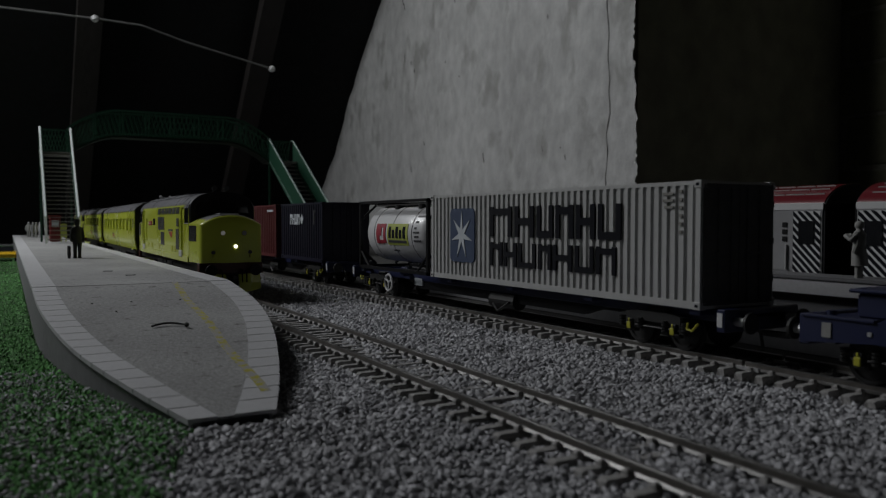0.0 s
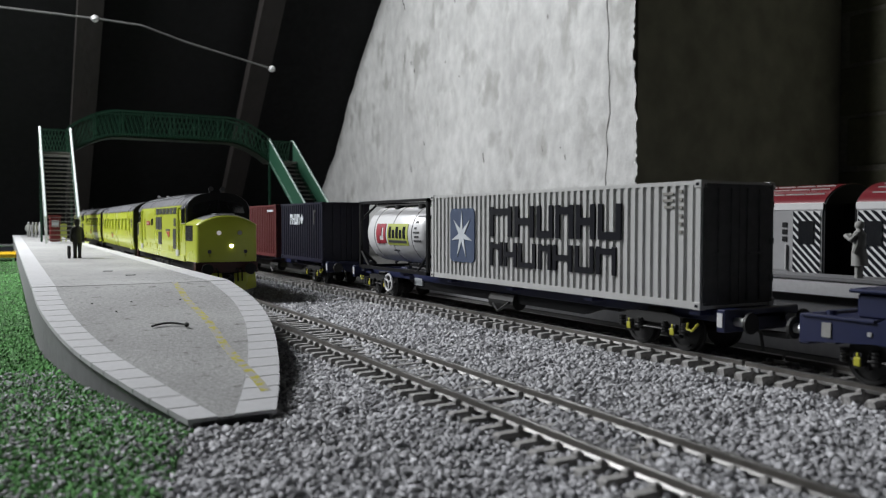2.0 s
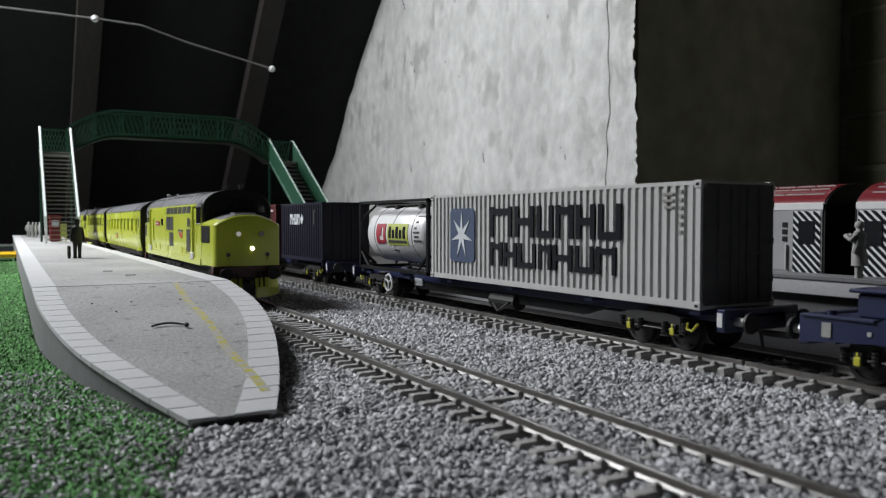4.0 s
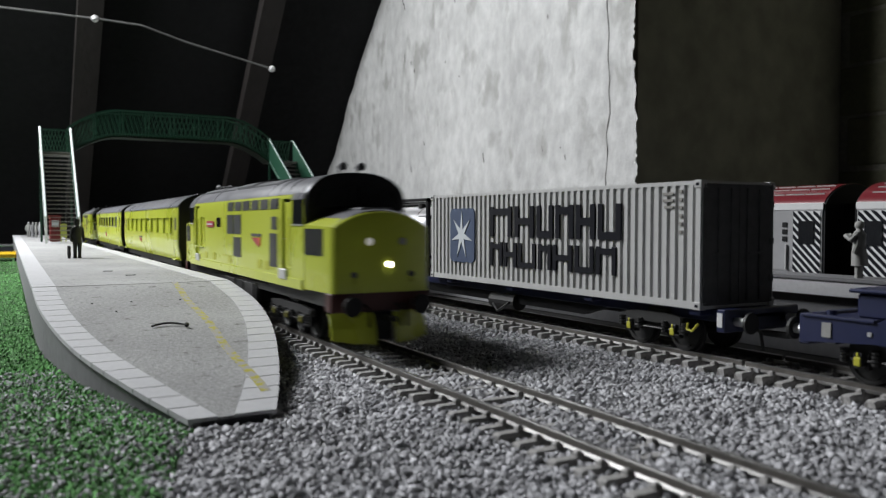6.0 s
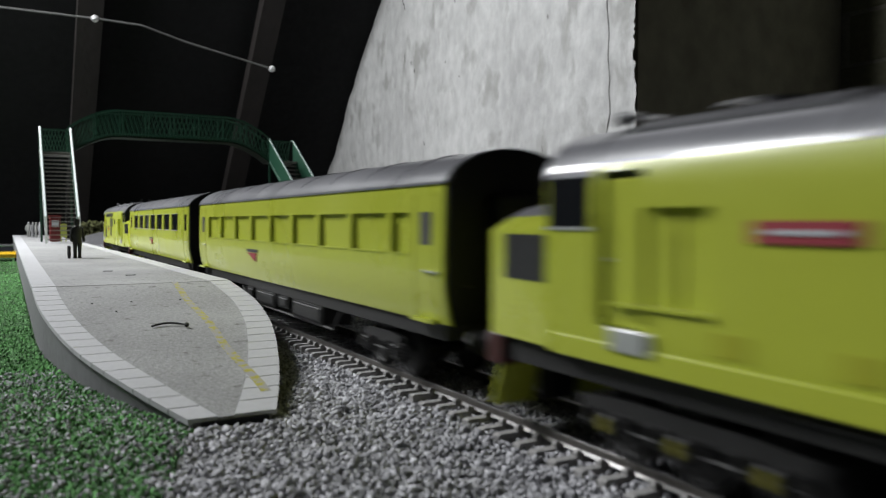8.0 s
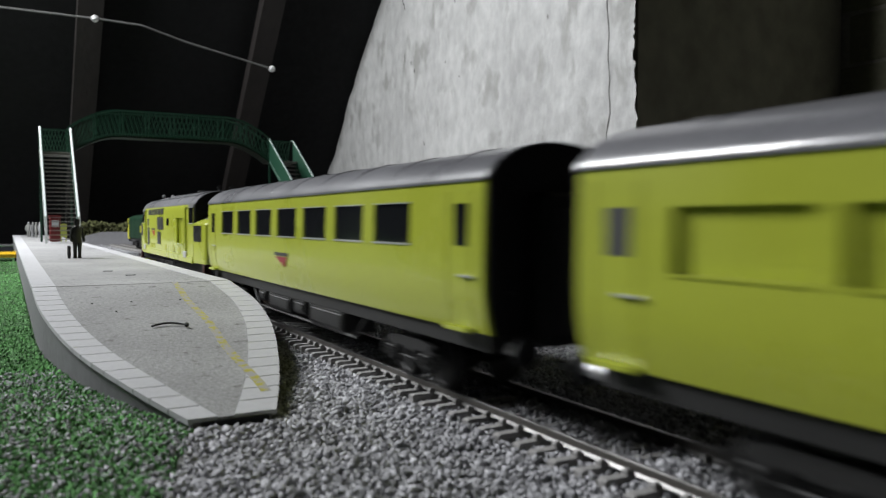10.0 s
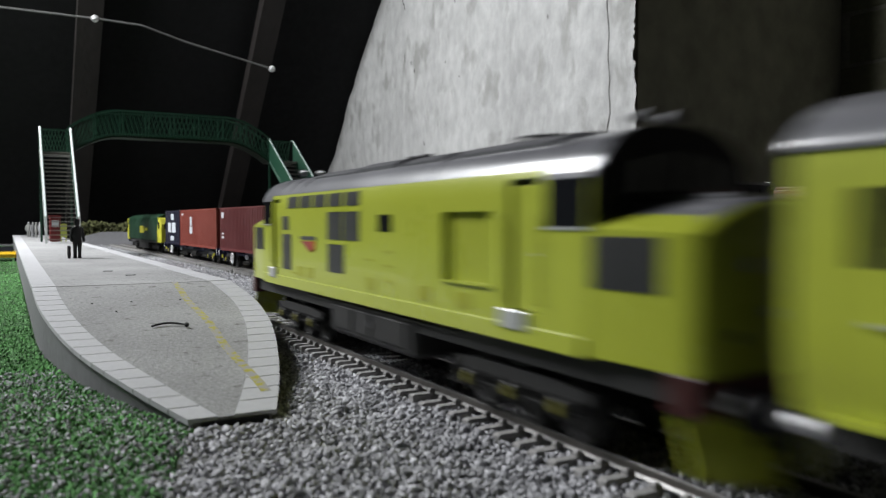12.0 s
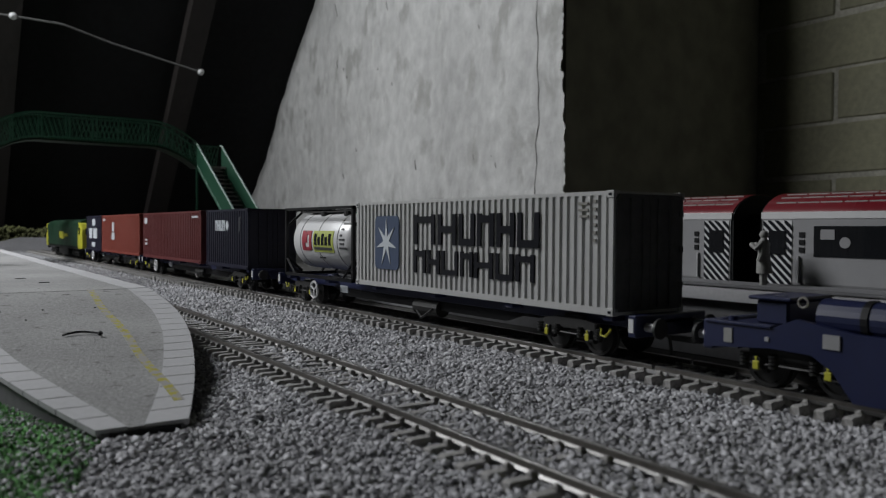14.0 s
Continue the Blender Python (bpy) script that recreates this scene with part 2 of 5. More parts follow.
for x0, x1, y0, y1 in ((LIGHT_X[0], LIGHT_X[0] + 0.03, *LIGHT_Y), (LIGHT_X[1] - 0.03, LIGHT_X[1], *LIGHT_Y), (*LIGHT_X, LIGHT_Y[0], LIGHT_Y[0] + 0.02), (*LIGHT_X, LIGHT_Y[1] - 0.02, LIGHT_Y[1])):
    loft(bm, [[(x, y1, roof_z(y1) - 0.004), (x, y0, roof_z(y0) - 0.004), (x, y0 + 0.02, roof_z(y0) + 0.02), (x, y1 + 0.02, roof_z(y1) + 0.02)] for x in (x0, x1)])
tagged(part("added_window_1", bm, WHITE), "white rooflight frame added out of view in the roof slope", "window", kind="structure")
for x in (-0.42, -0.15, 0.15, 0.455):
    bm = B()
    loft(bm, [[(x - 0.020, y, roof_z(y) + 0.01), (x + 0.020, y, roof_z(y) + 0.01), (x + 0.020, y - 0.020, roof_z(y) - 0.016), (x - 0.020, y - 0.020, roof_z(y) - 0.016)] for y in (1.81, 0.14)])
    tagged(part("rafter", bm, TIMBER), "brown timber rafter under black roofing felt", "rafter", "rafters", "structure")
# chimney breast: plaster front, plain return
CH_X, CH_Y = 0.67, 0.706


def relief(y, z):
    return CH_X + noise.noise((y * 9, z * 5, 0)) * 0.006 + noise.noise((y * 40, z * 22, 3)) * 0.0022


def plaster(u, v):
    y, z = CH_Y + u * 1.15, -0.03 + v * 1.33
    k = relief(y, z) - CH_X + noise.noise((y * 95, z * 70, 9)) * 0.0012
    if u == 0:
        y += noise.noise((z * 13, 1, 1)) * 0.002 + noise.noise((z * 71.3, 2, 1)) * 0.003 + rough.uniform(-0.0026, 0.0026)
    return (CH_X + k, y, z)


rough = random.Random(12)
front = grid("wall_chimney", plaster, 210, 300, PLASTER)
tagged(front, "rough limewashed plaster chimney breast with cracks and stains", "wall", kind="structure")
part("core", boxes((CH_X + 0.012, EAST, CH_Y + 0.008, NORTH + 0.05, -0.03, 1.3)), WALL_GREY, front)
bm = B()
path = [(0.752 + noise.noise((i * 0.35, 0, 7)) * 0.008 + (0.012 if i < 9 else 0) * (9 - i) / 9, 0.06 + i * 0.0135) for i in range(34)]
for (ya, za), (yb, zb) in zip(path, path[1:]):
    w = 0.0003 + 0.0006 * abs(noise.noise((za * 40, 0, 2)))
    loft(bm, [[(relief(y, z) - 0.0009, y - w, z), (relief(y, z) - 0.0009, y + w, z), (relief(y, z) + 0.004, y, z)] for y, z in ((ya, za), (yb, zb))])
part("crack", bm, CRACK, front, "dark crack running up the plaster")
rng = random.Random(4)
for k in range(15):
    y, z, ln = 0.74 + rng.random() * 0.62, 0.1 + rng.random() * 0.42, 0.003 + rng.random() * 0.013
    if z < roof_z(y) - 0.02:
        part("chip", loft(B(), [[(relief(y, q) - 0.0007, y - h + t, q), (relief(y, q) - 0.0007, y + h + t, q), (relief(y, q) + 0.004, y + t, q)] for q, h, t in ((z, 0.0007, 0.0), (z + ln * 0.6, 0.0011, ln * 0.12), (z + ln, 0.0004, ln * 0.2))]), CRACK, front)
east = part("wall_east", boxes((EAST + 0.004, EAST + 0.1, SOUTH - 0.1, NORTH + 0.2, -0.03, 2.1)), MORTAR)
tagged(east, "painted brick loft wall with thick rough mortar joints", "wall", kind="structure")

# ---- ballast and turf ----
TA, TB = 0.0974, 0.0267          # running line: x = TA + TB * y
GOODS_X, UNIT_X = 0.1933, 0.2835  # goods line, far unit's line
HEAD = math.degrees(math.atan(TB))


def line_x(y):
    return TA + TB * y


RY = np.array([0.168, 0.190, 0.210, 0.231, 0.256, 0.283, 0.300, 0.318, 0.334, 0.36, 1.66])
R_OUT = np.array([0.0537, 0.0618, 0.0683, 0.0744, 0.0807, 0.0852, 0.0868, 0.0872, 0.0872, 0.0873, 0.0975])
R_IN = np.array([0.0440, 0.0528, 0.0596, 0.0657, 0.0722, 0.0768, 0.0784, 0.0790, 0.0792, 0.0790, 0.0880])
L_OUT = np.array([0.0373, 0.0305, 0.0252, 0.0202, 0.0165, 0.0140, 0.0131, 0.0127, 0.0127, 0.0130, 0.0320])
L_IN = np.array([0.0435, 0.0380, 0.0332, 0.0284, 0.0247, 0.0222, 0.0214, 0.0208, 0.0208, 0.0212, 0.0440])
PLAT_Z, TIP_Y = 0.0208, 0.1725


def soft(ys, vs, y):
    return float(np.mean([np.interp(y + d, ys, vs) for d in (-0.008, -0.004, 0, 0.004, 0.008)])) if y > TIP_Y + 0.006 else float(np.interp(y, ys, vs))


def plat_z(y):
    return 0.003 + (PLAT_Z - 0.003) * min(1.0, max(0.0, (y - TIP_Y) / (0.336 - TIP_Y)))


def turf_edge(y):
    return 0.017 + 0.018 * min(1, max(0, (y - 0.13) / 0.05)) + 0.004 * noise.noise((y * 40, 0, 0))


def on_platform(x, y):
    return y > TIP_Y - 0.001 and np.interp(y, RY, L_OUT) < x < np.interp(y, RY, R_OUT)


def rise(t):
    t = min(1.0, max(0.0, t))
    return t * t * (3 - 2 * t)


def ballast_z(x, y):
    """Ballast is heaped up round the running line and dips beside the goods line's sleepers."""
    return 0.0004 + 0.0015 * rise((x - line_x(y) + 0.030) / 0.012) + 0.0010 * rise((x - line_x(y) + 0.0085) / 0.005) + 0.0007 * rise((0.235 - y) / 0.06) * rise((x - line_x(y) + 0.024) / 0.008) - (0.0019 + 0.0005 * rise((0.235 - y) / 0.06)) * rise((x - GOODS_X + 0.027) / 0.011) + 0.0012 * rise((x - GOODS_X + 0.010) / 0.004)


def bed_point(u, v):
    x, y = -0.02 + u * 0.236, -0.1 + v * 1.93
    return (x, y, ballast_z(x, y) - 0.0010 + 0.0004 * noise.noise((u * 60, v * 200, 0)))


bed = grid("ballast", bed_point, 118, 190, BALLAST_BED)
tagged(bed, "bed of fine grey granite ballast between the tracks", "ballast", kind="stuff")
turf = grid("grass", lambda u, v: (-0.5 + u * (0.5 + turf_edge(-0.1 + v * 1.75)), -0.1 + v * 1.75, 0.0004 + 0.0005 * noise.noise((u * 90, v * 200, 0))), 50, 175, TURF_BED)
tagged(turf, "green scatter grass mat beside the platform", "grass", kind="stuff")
CHIP = np.array([[1, 0, 0], [-1, 0, 0], [0, 1, 0], [0, -1, 0], [0, 0, 1], [0, 0, -1]], float) * 0.62
CHIP_FACES = np.array([(0, 2, 4), (2, 1, 4), (1, 3, 4), (3, 0, 4), (2, 0, 5), (1, 2, 5), (3, 1, 5), (0, 3, 5)])
BLADE = np.array([[1, 0, -0.6], [-0.5, 0.85, -0.6], [-0.5, -0.85, -0.6], [0, 0, 1.1]], float) * 0.6
BLADE_FACES = np.array([(0, 2, 1), (0, 1, 3), (1, 2, 3), (2, 0, 3)])


def scatter(name, pts, sizes, material, squash=0.7, seed=1, shape=CHIP, faces=CHIP_FACES):
    g = np.random.default_rng(seed)
    n, k = len(pts), len(shape)
    v = shape[None] * (1 + g.uniform(-0.45, 0.45, (n, k, 1))) + g.uniform(-0.22, 0.22, (n, k, 3))
    v = v * g.uniform(0.45, 1.45, (n, 1, 3)) * sizes[:, None, None]
    q = g.normal(size=(n, 4))
    q /= np.linalg.norm(q, axis=1, keepdims=True)
    a, b, c, d = q.T
    rot = np.stack([1 - 2 * (c * c + d * d), 2 * (b * c - a * d), 2 * (b * d + a * c), 2 * (b * c + a * d), 1 - 2 * (b * b + d * d), 2 * (c * d - a * b),
                    2 * (b * d - a * c), 2 * (c * d + a * b), 1 - 2 * (b * b + c * c)], 1).reshape(n, 3, 3)
    v = np.einsum("nij,nkj->nki", rot, v)
    v[:, :, 2] *= squash
    v += pts[:, None, :]
    f = (faces[None] + (np.arange(n) * k)[:, None, None]).reshape(-1, 3)
    me = bpy.data.meshes.new(name)
    me.vertices.add(n * k), me.loops.add(len(f) * 3), me.polygons.add(len(f))
    me.vertices.foreach_set("co", v.reshape(-1)), me.loops.foreach_set("vertex_index", f.reshape(-1))
    me.polygons.foreach_set("loop_start", np.arange(len(f)) * 3)
    me.update(calc_edges=True)
    me.materials.append(material)
    return new(name, me)


def area(n, x0, x1, y0, y1, keep, seed, power=1.0):
    g = np.random.default_rng(seed)
    p = np.stack([g.uniform(x0, x1, n), y0 + (y1 - y0) * g.uniform(0, 1, n) ** power, np.zeros(n)], 1)
    return p[[bool(keep(x, y)) for x, y, _ in p]]


def open_ballast(x, y):
    edge = turf_edge(y)
    return x > edge - 0.012 * random.random() and not on_platform(x, y) and min(abs(x - line_x(y) - s * 0.00825) for s in (-1, 1)) > 0.0012 and min(abs(x - GOODS_X - s * 0.00825) for s in (-1, 1)) > 0.0012


def rest_height(x, y, g):
    # stones lie unevenly: in places over the sleepers, elsewhere below their tops
    patch = np.array([0.0011 * noise.noise((a * 70, b * 70, 5)) + 0.0006 * noise.noise((a * 190, b * 190, 8)) for a, b in zip(x, y)])
    return np.array([ballast_z(a, b) for a, b in zip(x, y)]) + patch + g.uniform(-0.0004, 0.0005, len(x))


g = np.random.default_rng(9)
pts = np.concatenate([area(255000, 0.012, 0.215, 0.03, 0.56, open_ballast, 2, 1.35), area(30000, 0.06, 0.215, 0.55, 1.6, open_ballast, 3, 1.2)])
pts[:, 2] = rest_height(pts[:, 0], pts[:, 1], g)
tagged(scatter("loose_ballast", pts, g.uniform(0.0007, 0.0016, len(pts)), STONE, 0.8), "loose grey granite ballast chippings round the sleepers", "ballast", kind="stuff")
pts = np.concatenate([area(150000, -0.03, 0.042, 0.06, 0.75, lambda x, y: x < turf_edge(y) + 0.006 * random.random() and not on_platform(x, y), 5, 1.3),
                      area(9000, -0.05, 0.04, 0.7, 1.6, lambda x, y: x < turf_edge(y) and not on_platform(x, y), 6)])
pts[:, 2] = 0.0007 + g.uniform(0, 0.0008, len(pts))
tagged(scatter("turf_fibres", pts, g.uniform(0.0005, 0.0012, len(pts)), TURF, 1.2, 4, BLADE, BLADE_FACES), "short green scatter grass fibres beside the platform", "grass", kind="stuff")
dust = area(6000, -0.02, 0.045, 0.07, 0.26, lambda x, y: x < turf_edge(y) + 0.004 and not on_platform(x, y), 8)
dust[:, 2] = 0.0018
tagged(scatter("stray_ballast", dust, g.uniform(0.0004, 0.0010, len(dust)), STONE, 0.8, 7), "pale ballast chippings strayed onto the grass", "ballast", kind="stuff")


# ---- tracks ----
def track(label, x_of, y0, y1, z=0.0, joint=None):
    t = thing("track", label, "railway track", "tracks")
    top = RAIL + z
    prof = [(-0.0010, -0.0022), (0.0010, -0.0022), (0.0010, -0.00196), (0.00046, -0.00150), (0.00032, -0.0009), (0.0005, -0.0007), (0.0005, -0.0001), (0.00038, 0.0), (-0.00038, 0.0), (-0.0005, -0.0001), (-0.0005, -0.0007), (-0.00032, -0.0009), (-0.00046, -0.00150), (-0.0010, -0.00196)]
    for s in (-1, 1):
        bm = B()
        q = s * 0.0087
        cuts = [y0, y1] if not joint else [y0, joint, joint + 0.0012, y1]
        for a, b in zip(cuts[::2], cuts[1::2]):
            loft(bm, [[(x_of(y) + q + px, y, pz + top) for px, pz in prof] for y in (a, b)])
        rail = part("rail", bm, RAIL_STEEL, t, "dull nickel-silver rail with a polished top")
        bm = B()
        for a, b in zip(cuts[::2], cuts[1::2]):
            for k in (-1, 1):
                loft(bm, [[(x_of(y) + q + k * 0.0003, y, top - 0.0013), (x_of(y) + q + k * 0.00048, y, top - 0.0013), (x_of(y) + q + k * 0.00056, y, top - 0.0003), (x_of(y) + q + k * 0.0003, y, top - 0.0003)] for y in (a, b)])
        part("web", bm, RAIL_RUST, rail, "brown weathered rail side")
        if joint:
            part("rail_joiner", boxes((x_of(joint) + q - 0.0014, x_of(joint) + q + 0.0014, joint - 0.005, joint + 0.006, top - 0.0023, top - 0.0014)), SILVER, t, "folded metal rail joiner")
    first = []
    rnd = random.Random(3)
    for half in (0.0157, 0.0152, 0.0160):   # moulded sleepers with chairs, a little uneven in length
        bm = B()
        loft(bm, [[(x, dy * (1 - 0.15 * (zz > -0.003)), zz + jig) for dy, zz in ((-0.00145, -0.0062), (0.00145, -0.0062), (0.00145, -0.0026), (0.0012, -0.0021), (-0.0012, -0.0021), (-0.00145, -0.0026))] for x, jig in ((-half, -0.0003), (-half + 0.0007, 0), (half - 0.0007, 0), (half, -0.0003))])
        for s in (-1, 1):
            for k in (-1, 1):
                cx = s * 0.0087 + k * 0.0014
                loft(bm, [[(cx - w, -w, zz), (cx + w, -w, zz), (cx + w, w, zz), (cx - w, w, zz)] for zz, w in ((-0.0022, 0.00085), (-0.0015, 0.00075), (-0.0011, 0.00035))])
        first.append(bm)
    protos = []
    y = y0 + 0.004
    while y < y1:
        m = pose(x_of(y) + rnd.uniform(-0.0003, 0.0003), y, top + rnd.uniform(-0.0003, 0.0001), 0, rnd.uniform(-0.6, 0.6), -math.degrees(math.atan(x_of(1) - x_of(0))) + rnd.uniform(-1.5, 1.5))
        if len(protos) < len(first):
            o = part("sleeper", first[len(protos)], SLEEPER, t)
            o.matrix_basis = m
            protos.append(o)
        else:
            share("sleeper", rnd.choice(protos), m, t)
        y += 0.0064
    return t


track("running line with dull rails on dark sleepers in ballast", line_x, -0.12, 1.62)
track("goods line with shiny rails and a rail joint", lambda y: GOODS_X, -0.12, 1.62, joint=0.149)
track("rear line beside the low grey platform", lambda y: UNIT_X, -0.12, 0.72, z=0.004 - LIFT)

# ---- the platform ----
plat = thing("platform", "grey station platform with pale coping slabs and ramp end", "platform")
YS = list(np.arange(TIP_Y, 0.345, 0.004)) + list(np.arange(0.36, 1.60, 0.04))
bm = B()
loft(bm, [[(soft(RY, L_OUT, y) + 0.0010, y, -0.001), (soft(RY, R_OUT, y) - 0.0010, y, -0.001), (soft(RY, R_OUT, y) - 0.0010, y, plat_z(y) - 0.0008), (soft(RY, L_OUT, y) + 0.0010, y, plat_z(y) - 0.0008)] for y in YS])
part("base", bm, PLATFORM_SIDE, plat, "dark grey platform wall")
for lo, hi in ((TIP_Y, 0.3345), (0.3353, 1.60)):
    bm = B()
    ys = [lo] + [y for y in YS if lo < y < hi] + [hi]
    loft(bm, [[(soft(RY, L_IN, y), y, plat_z(y) - 0.001), (soft(RY, R_IN, y), y, plat_z(y) - 0.001), (soft(RY, R_IN, y), y, plat_z(y) - 0.0001), (soft(RY, L_IN, y), y, plat_z(y) - 0.0001)] for y in ys])
    part("surface", bm, TARMAC, plat, "gritty grey tarmac surface")


def coping(a, b, y0, y1, gap=0.00025):
    bm = B()
    ys = [y0 + gap, (y0 + y1) / 2, y1 - gap]
    loft(bm, [[(soft(RY, a, y), y, plat_z(y) - 0.0012), (soft(RY, b, y), y, plat_z(y) - 0.0012), (soft(RY, b, y), y, plat_z(y) + 0.0001), (soft(RY, a, y), y, plat_z(y) + 0.0001)] for y in ys])
    return part("coping_slab", bm, COPING, plat)


for a, b in ((R_IN, R_OUT), (L_OUT, L_IN)):
    edges = list(np.linspace(TIP_Y, 0.3345, 20)) + list(np.arange(0.3353, 1.60, 0.0105))
    for y0, y1 in zip(edges, edges[1:]):
        if y1 - y0 > 0.002:
            coping(a, b, y0, y1)
part("ramp_lip", boxes((0.0385, 0.0535, TIP_Y - 0.0007, TIP_Y, -0.001, 0.0022)), BLACK, plat)
bm = B()
YL = np.linspace(0.335, 0.186, 24)
loft(bm, [[(x, y, plat_z(y) + 0.00005), (x + 0.0025, y, plat_z(y) + 0.00005), (x + 0.0025, y, plat_z(y) + 0.00016), (x, y, plat_z(y) + 0.00016)] for y in YL for x in [0.0630 - 0.0075 * ((0.335 - y) / 0.149) ** 1.1 - 0.0005 * math.sin(y * 90)]])
part("safety_line", bm, LINE_YELLOW, plat, "worn yellow safety line")
wire = B()
tube(wire, [(0.0430 + 0.0102 * k, 0.2585 + 0.0025 * math.sin(math.pi * k) - 0.001 * k, plat_z(0.259) + 0.0004 + 0.0005 * math.sin(math.pi * k)) for k in np.linspace(0, 1, 9)], 0.00035)
tube(wire, [(0.0529, 0.2562, plat_z(0.257) + 0.0004), (0.0534, 0.2558, plat_z(0.257) + 0.0012)], 0.0007)
tagged(part("wire", wire, BLACK), "short bent black wire lying on the platform ramp", "wire")
for x, y in ((0.050, 0.424), (0.0555, 0.388), (0.060, 0.30), (0.030, 0.30), (0.036, 0.285), (0.043, 0.30)):
    w = 0.0022 if y > 0.38 else 0.0003
    tagged(part("scrap", boxes((x - w, x + w, y - 0.0004, y + 0.0004, plat_z(y) - 0.0001, plat_z(y) + 0.0002)), BLACK), "dark speck of debris on the platform", "debris", "debris on the platform")
# ---- rolling stock: y runs back from the leading end, z = 0 is the rail top ----
def arc(w, zc, rise, n=20, power=2.2):
    return [(w * t, zc + rise * max(0.0, 1 - abs(t) ** power) ** 0.66) for t in [math.sin((k / n - 0.5) * math.pi) for k in range(n + 1)]]


def bogie(parent, yc, axles, half=0.0125, span=0.0125, yellow=None, wheel_r=0.0064, covers=None):
    reach, up = span * axles * 0.62, LIFT
    bg = part("bogie", boxes((-half, half, yc - 0.004, yc + 0.004, 0.0065 + up, 0.0125 + up), bevel=0.0004), UNDER, parent, "black sprung bogie")
    stations = [yc + (k - (axles - 1) / 2) * span * (1.25 if axles == 3 else 1.9) for k in range(axles)]
    for s in (-1, 1):
        bm = B()
        xa, xb = sorted((s * half, s * (half + 0.0014)))
        loft(bm, [[(x, yc - reach, 0.0088 + up), (x, yc - reach + 0.002, 0.0080 + up), (x, yc + reach - 0.002, 0.0080 + up), (x, yc + reach, 0.0088 + up), (x, yc + reach, 0.0104 + up), (x, yc + reach * 0.55, 0.0112 + up), (x, yc - reach * 0.55, 0.0112 + up), (x, yc - reach, 0.0104 + up)] for x in (xa, xb)])
        for y in stations:
            for d in (-0.0021, 0.0015):
                box(bm, xa, xb, y + d, y + d + 0.0006, 0.0048 + up, 0.0082 + up)
            box(bm, xa, xb, y - 0.0021, y + 0.0021, 0.0042 + up, 0.0049 + up)
        part("side_frame", bm, UNDER, bg, "black bogie side frame")
        x = s * (half + 0.0016)
        part("brake_rod", tube(B(), [(x, yc - reach * 0.95, 0.0064 + up), (x, yc + reach * 0.95, 0.0064 + up)], 0.0003, 5), UNDER, bg)
        part("footstep", boxes((*sorted((x, x + s * 0.0012)), yc - reach * 0.98, yc - reach * 0.80, 0.0050 + up, 0.0055 + up), (*sorted((x, x + s * 0.0004)), yc - reach * 0.98, yc - reach * 0.95, 0.0050 + up, 0.0104 + up)), UNDER, bg)
    for y in stations:
        part("axle", disc(B(), (-0.0074, y, wheel_r + up), (1, 0, 0), 0.0012, 0.0148, 8), UNDER, bg)
        for s in (-1, 1):
            bm = B()
            rim = [(0.0070, wheel_r + 0.0005), (0.0075, wheel_r + 0.0005), (0.0077, wheel_r), (0.0096, wheel_r), (0.0096, wheel_r * 0.84), (0.0090, wheel_r * 0.78), (0.0090, wheel_r * 0.3), (0.0098, wheel_r * 0.22)]
            loft(bm, [[(s * x, y + r * math.cos(k * math.pi / 12), wheel_r + up + r * math.sin(k * math.pi / 12)) for k in range(24)] for x, r in rim])
            part("wheel", bm, UNDER, bg, "dark steel flanged wheel")
            x = s * (half + 0.0014)
            axlebox = part("axlebox", boxes((*sorted((x, x + s * 0.0012)), y - 0.0012, y + 0.0012, 0.0052 + up, 0.0083 + up), (*sorted((x, x + s * 0.0008)), y - 0.0017, y + 0.0017, 0.0048 + up, 0.0058 + up), bevel=0.0003), UNDER, bg)
            if yellow:
                part("axle_plate", boxes((*sorted((x + s * 0.0011, x + s * 0.0016)), y - 0.0009, y + 0.0009, 0.0050 + up, 0.0072 + up), (*sorted((x + s * 0.0011, x + s * 0.0015)), y - 0.0004, y + 0.0004, 0.0072 + up, 0.0084 + up), bevel=0.0002), yellow, axlebox, "yellow axlebox plate")
            if covers:
                part("axle_cover", disc(B(), (x + s * 0.0012, y, 0.0067 + up), (s, 0, 0), 0.0013, 0.0005, 14, 0.0010), covers, axlebox, "olive axle end cover")
            for d in (-0.0040, 0.0040):
                bm = B()
                for k in range(4):
                    disc(bm, (s * (half + 0.0017), y + d, 0.0056 + up + k * 0.0009), (0, 0, 1), 0.0011, 0.0006, 10)
                part("spring", bm, UNDER, bg)
    return bg


def buffers(parent, y, s, z=0.0138, mat_=UNDER):
    for x in (-0.0113, 0.0113):
        bm = B()
        disc(bm, (x, y + s * 0.0045, z), (0, s, 0), 0.0030, 0.0008, 18)
        buf = part("buffer", bm, mat_, parent, "round sprung buffer")
        part("shank", disc(B(), (x, y, z), (0, s, 0), 0.0013, 0.0045, 14), SILVER, buf)
    part("coupling", boxes((-0.0012, 0.0012, min(y, y + s * 0.009), max(y, y + s * 0.009), z - 0.0045, z - 0.003)), UNDER, parent)


def plate(parent, name, y0, y1, z0, z1, x, material, depth=0.00025, label="", bevel=0.0, both=True):
    for s in ((-1, 1) if both else (-1,)):
        a, b = s * (x - 0.0003), s * (x + depth)
        part(name, boxes((min(a, b), max(a, b), y0, y1, z0, z1), bevel=bevel), material, parent, label)


LL, LW, LB, LC, LT = 0.233, 0.0177, 0.0193, 0.0462, 0.0110


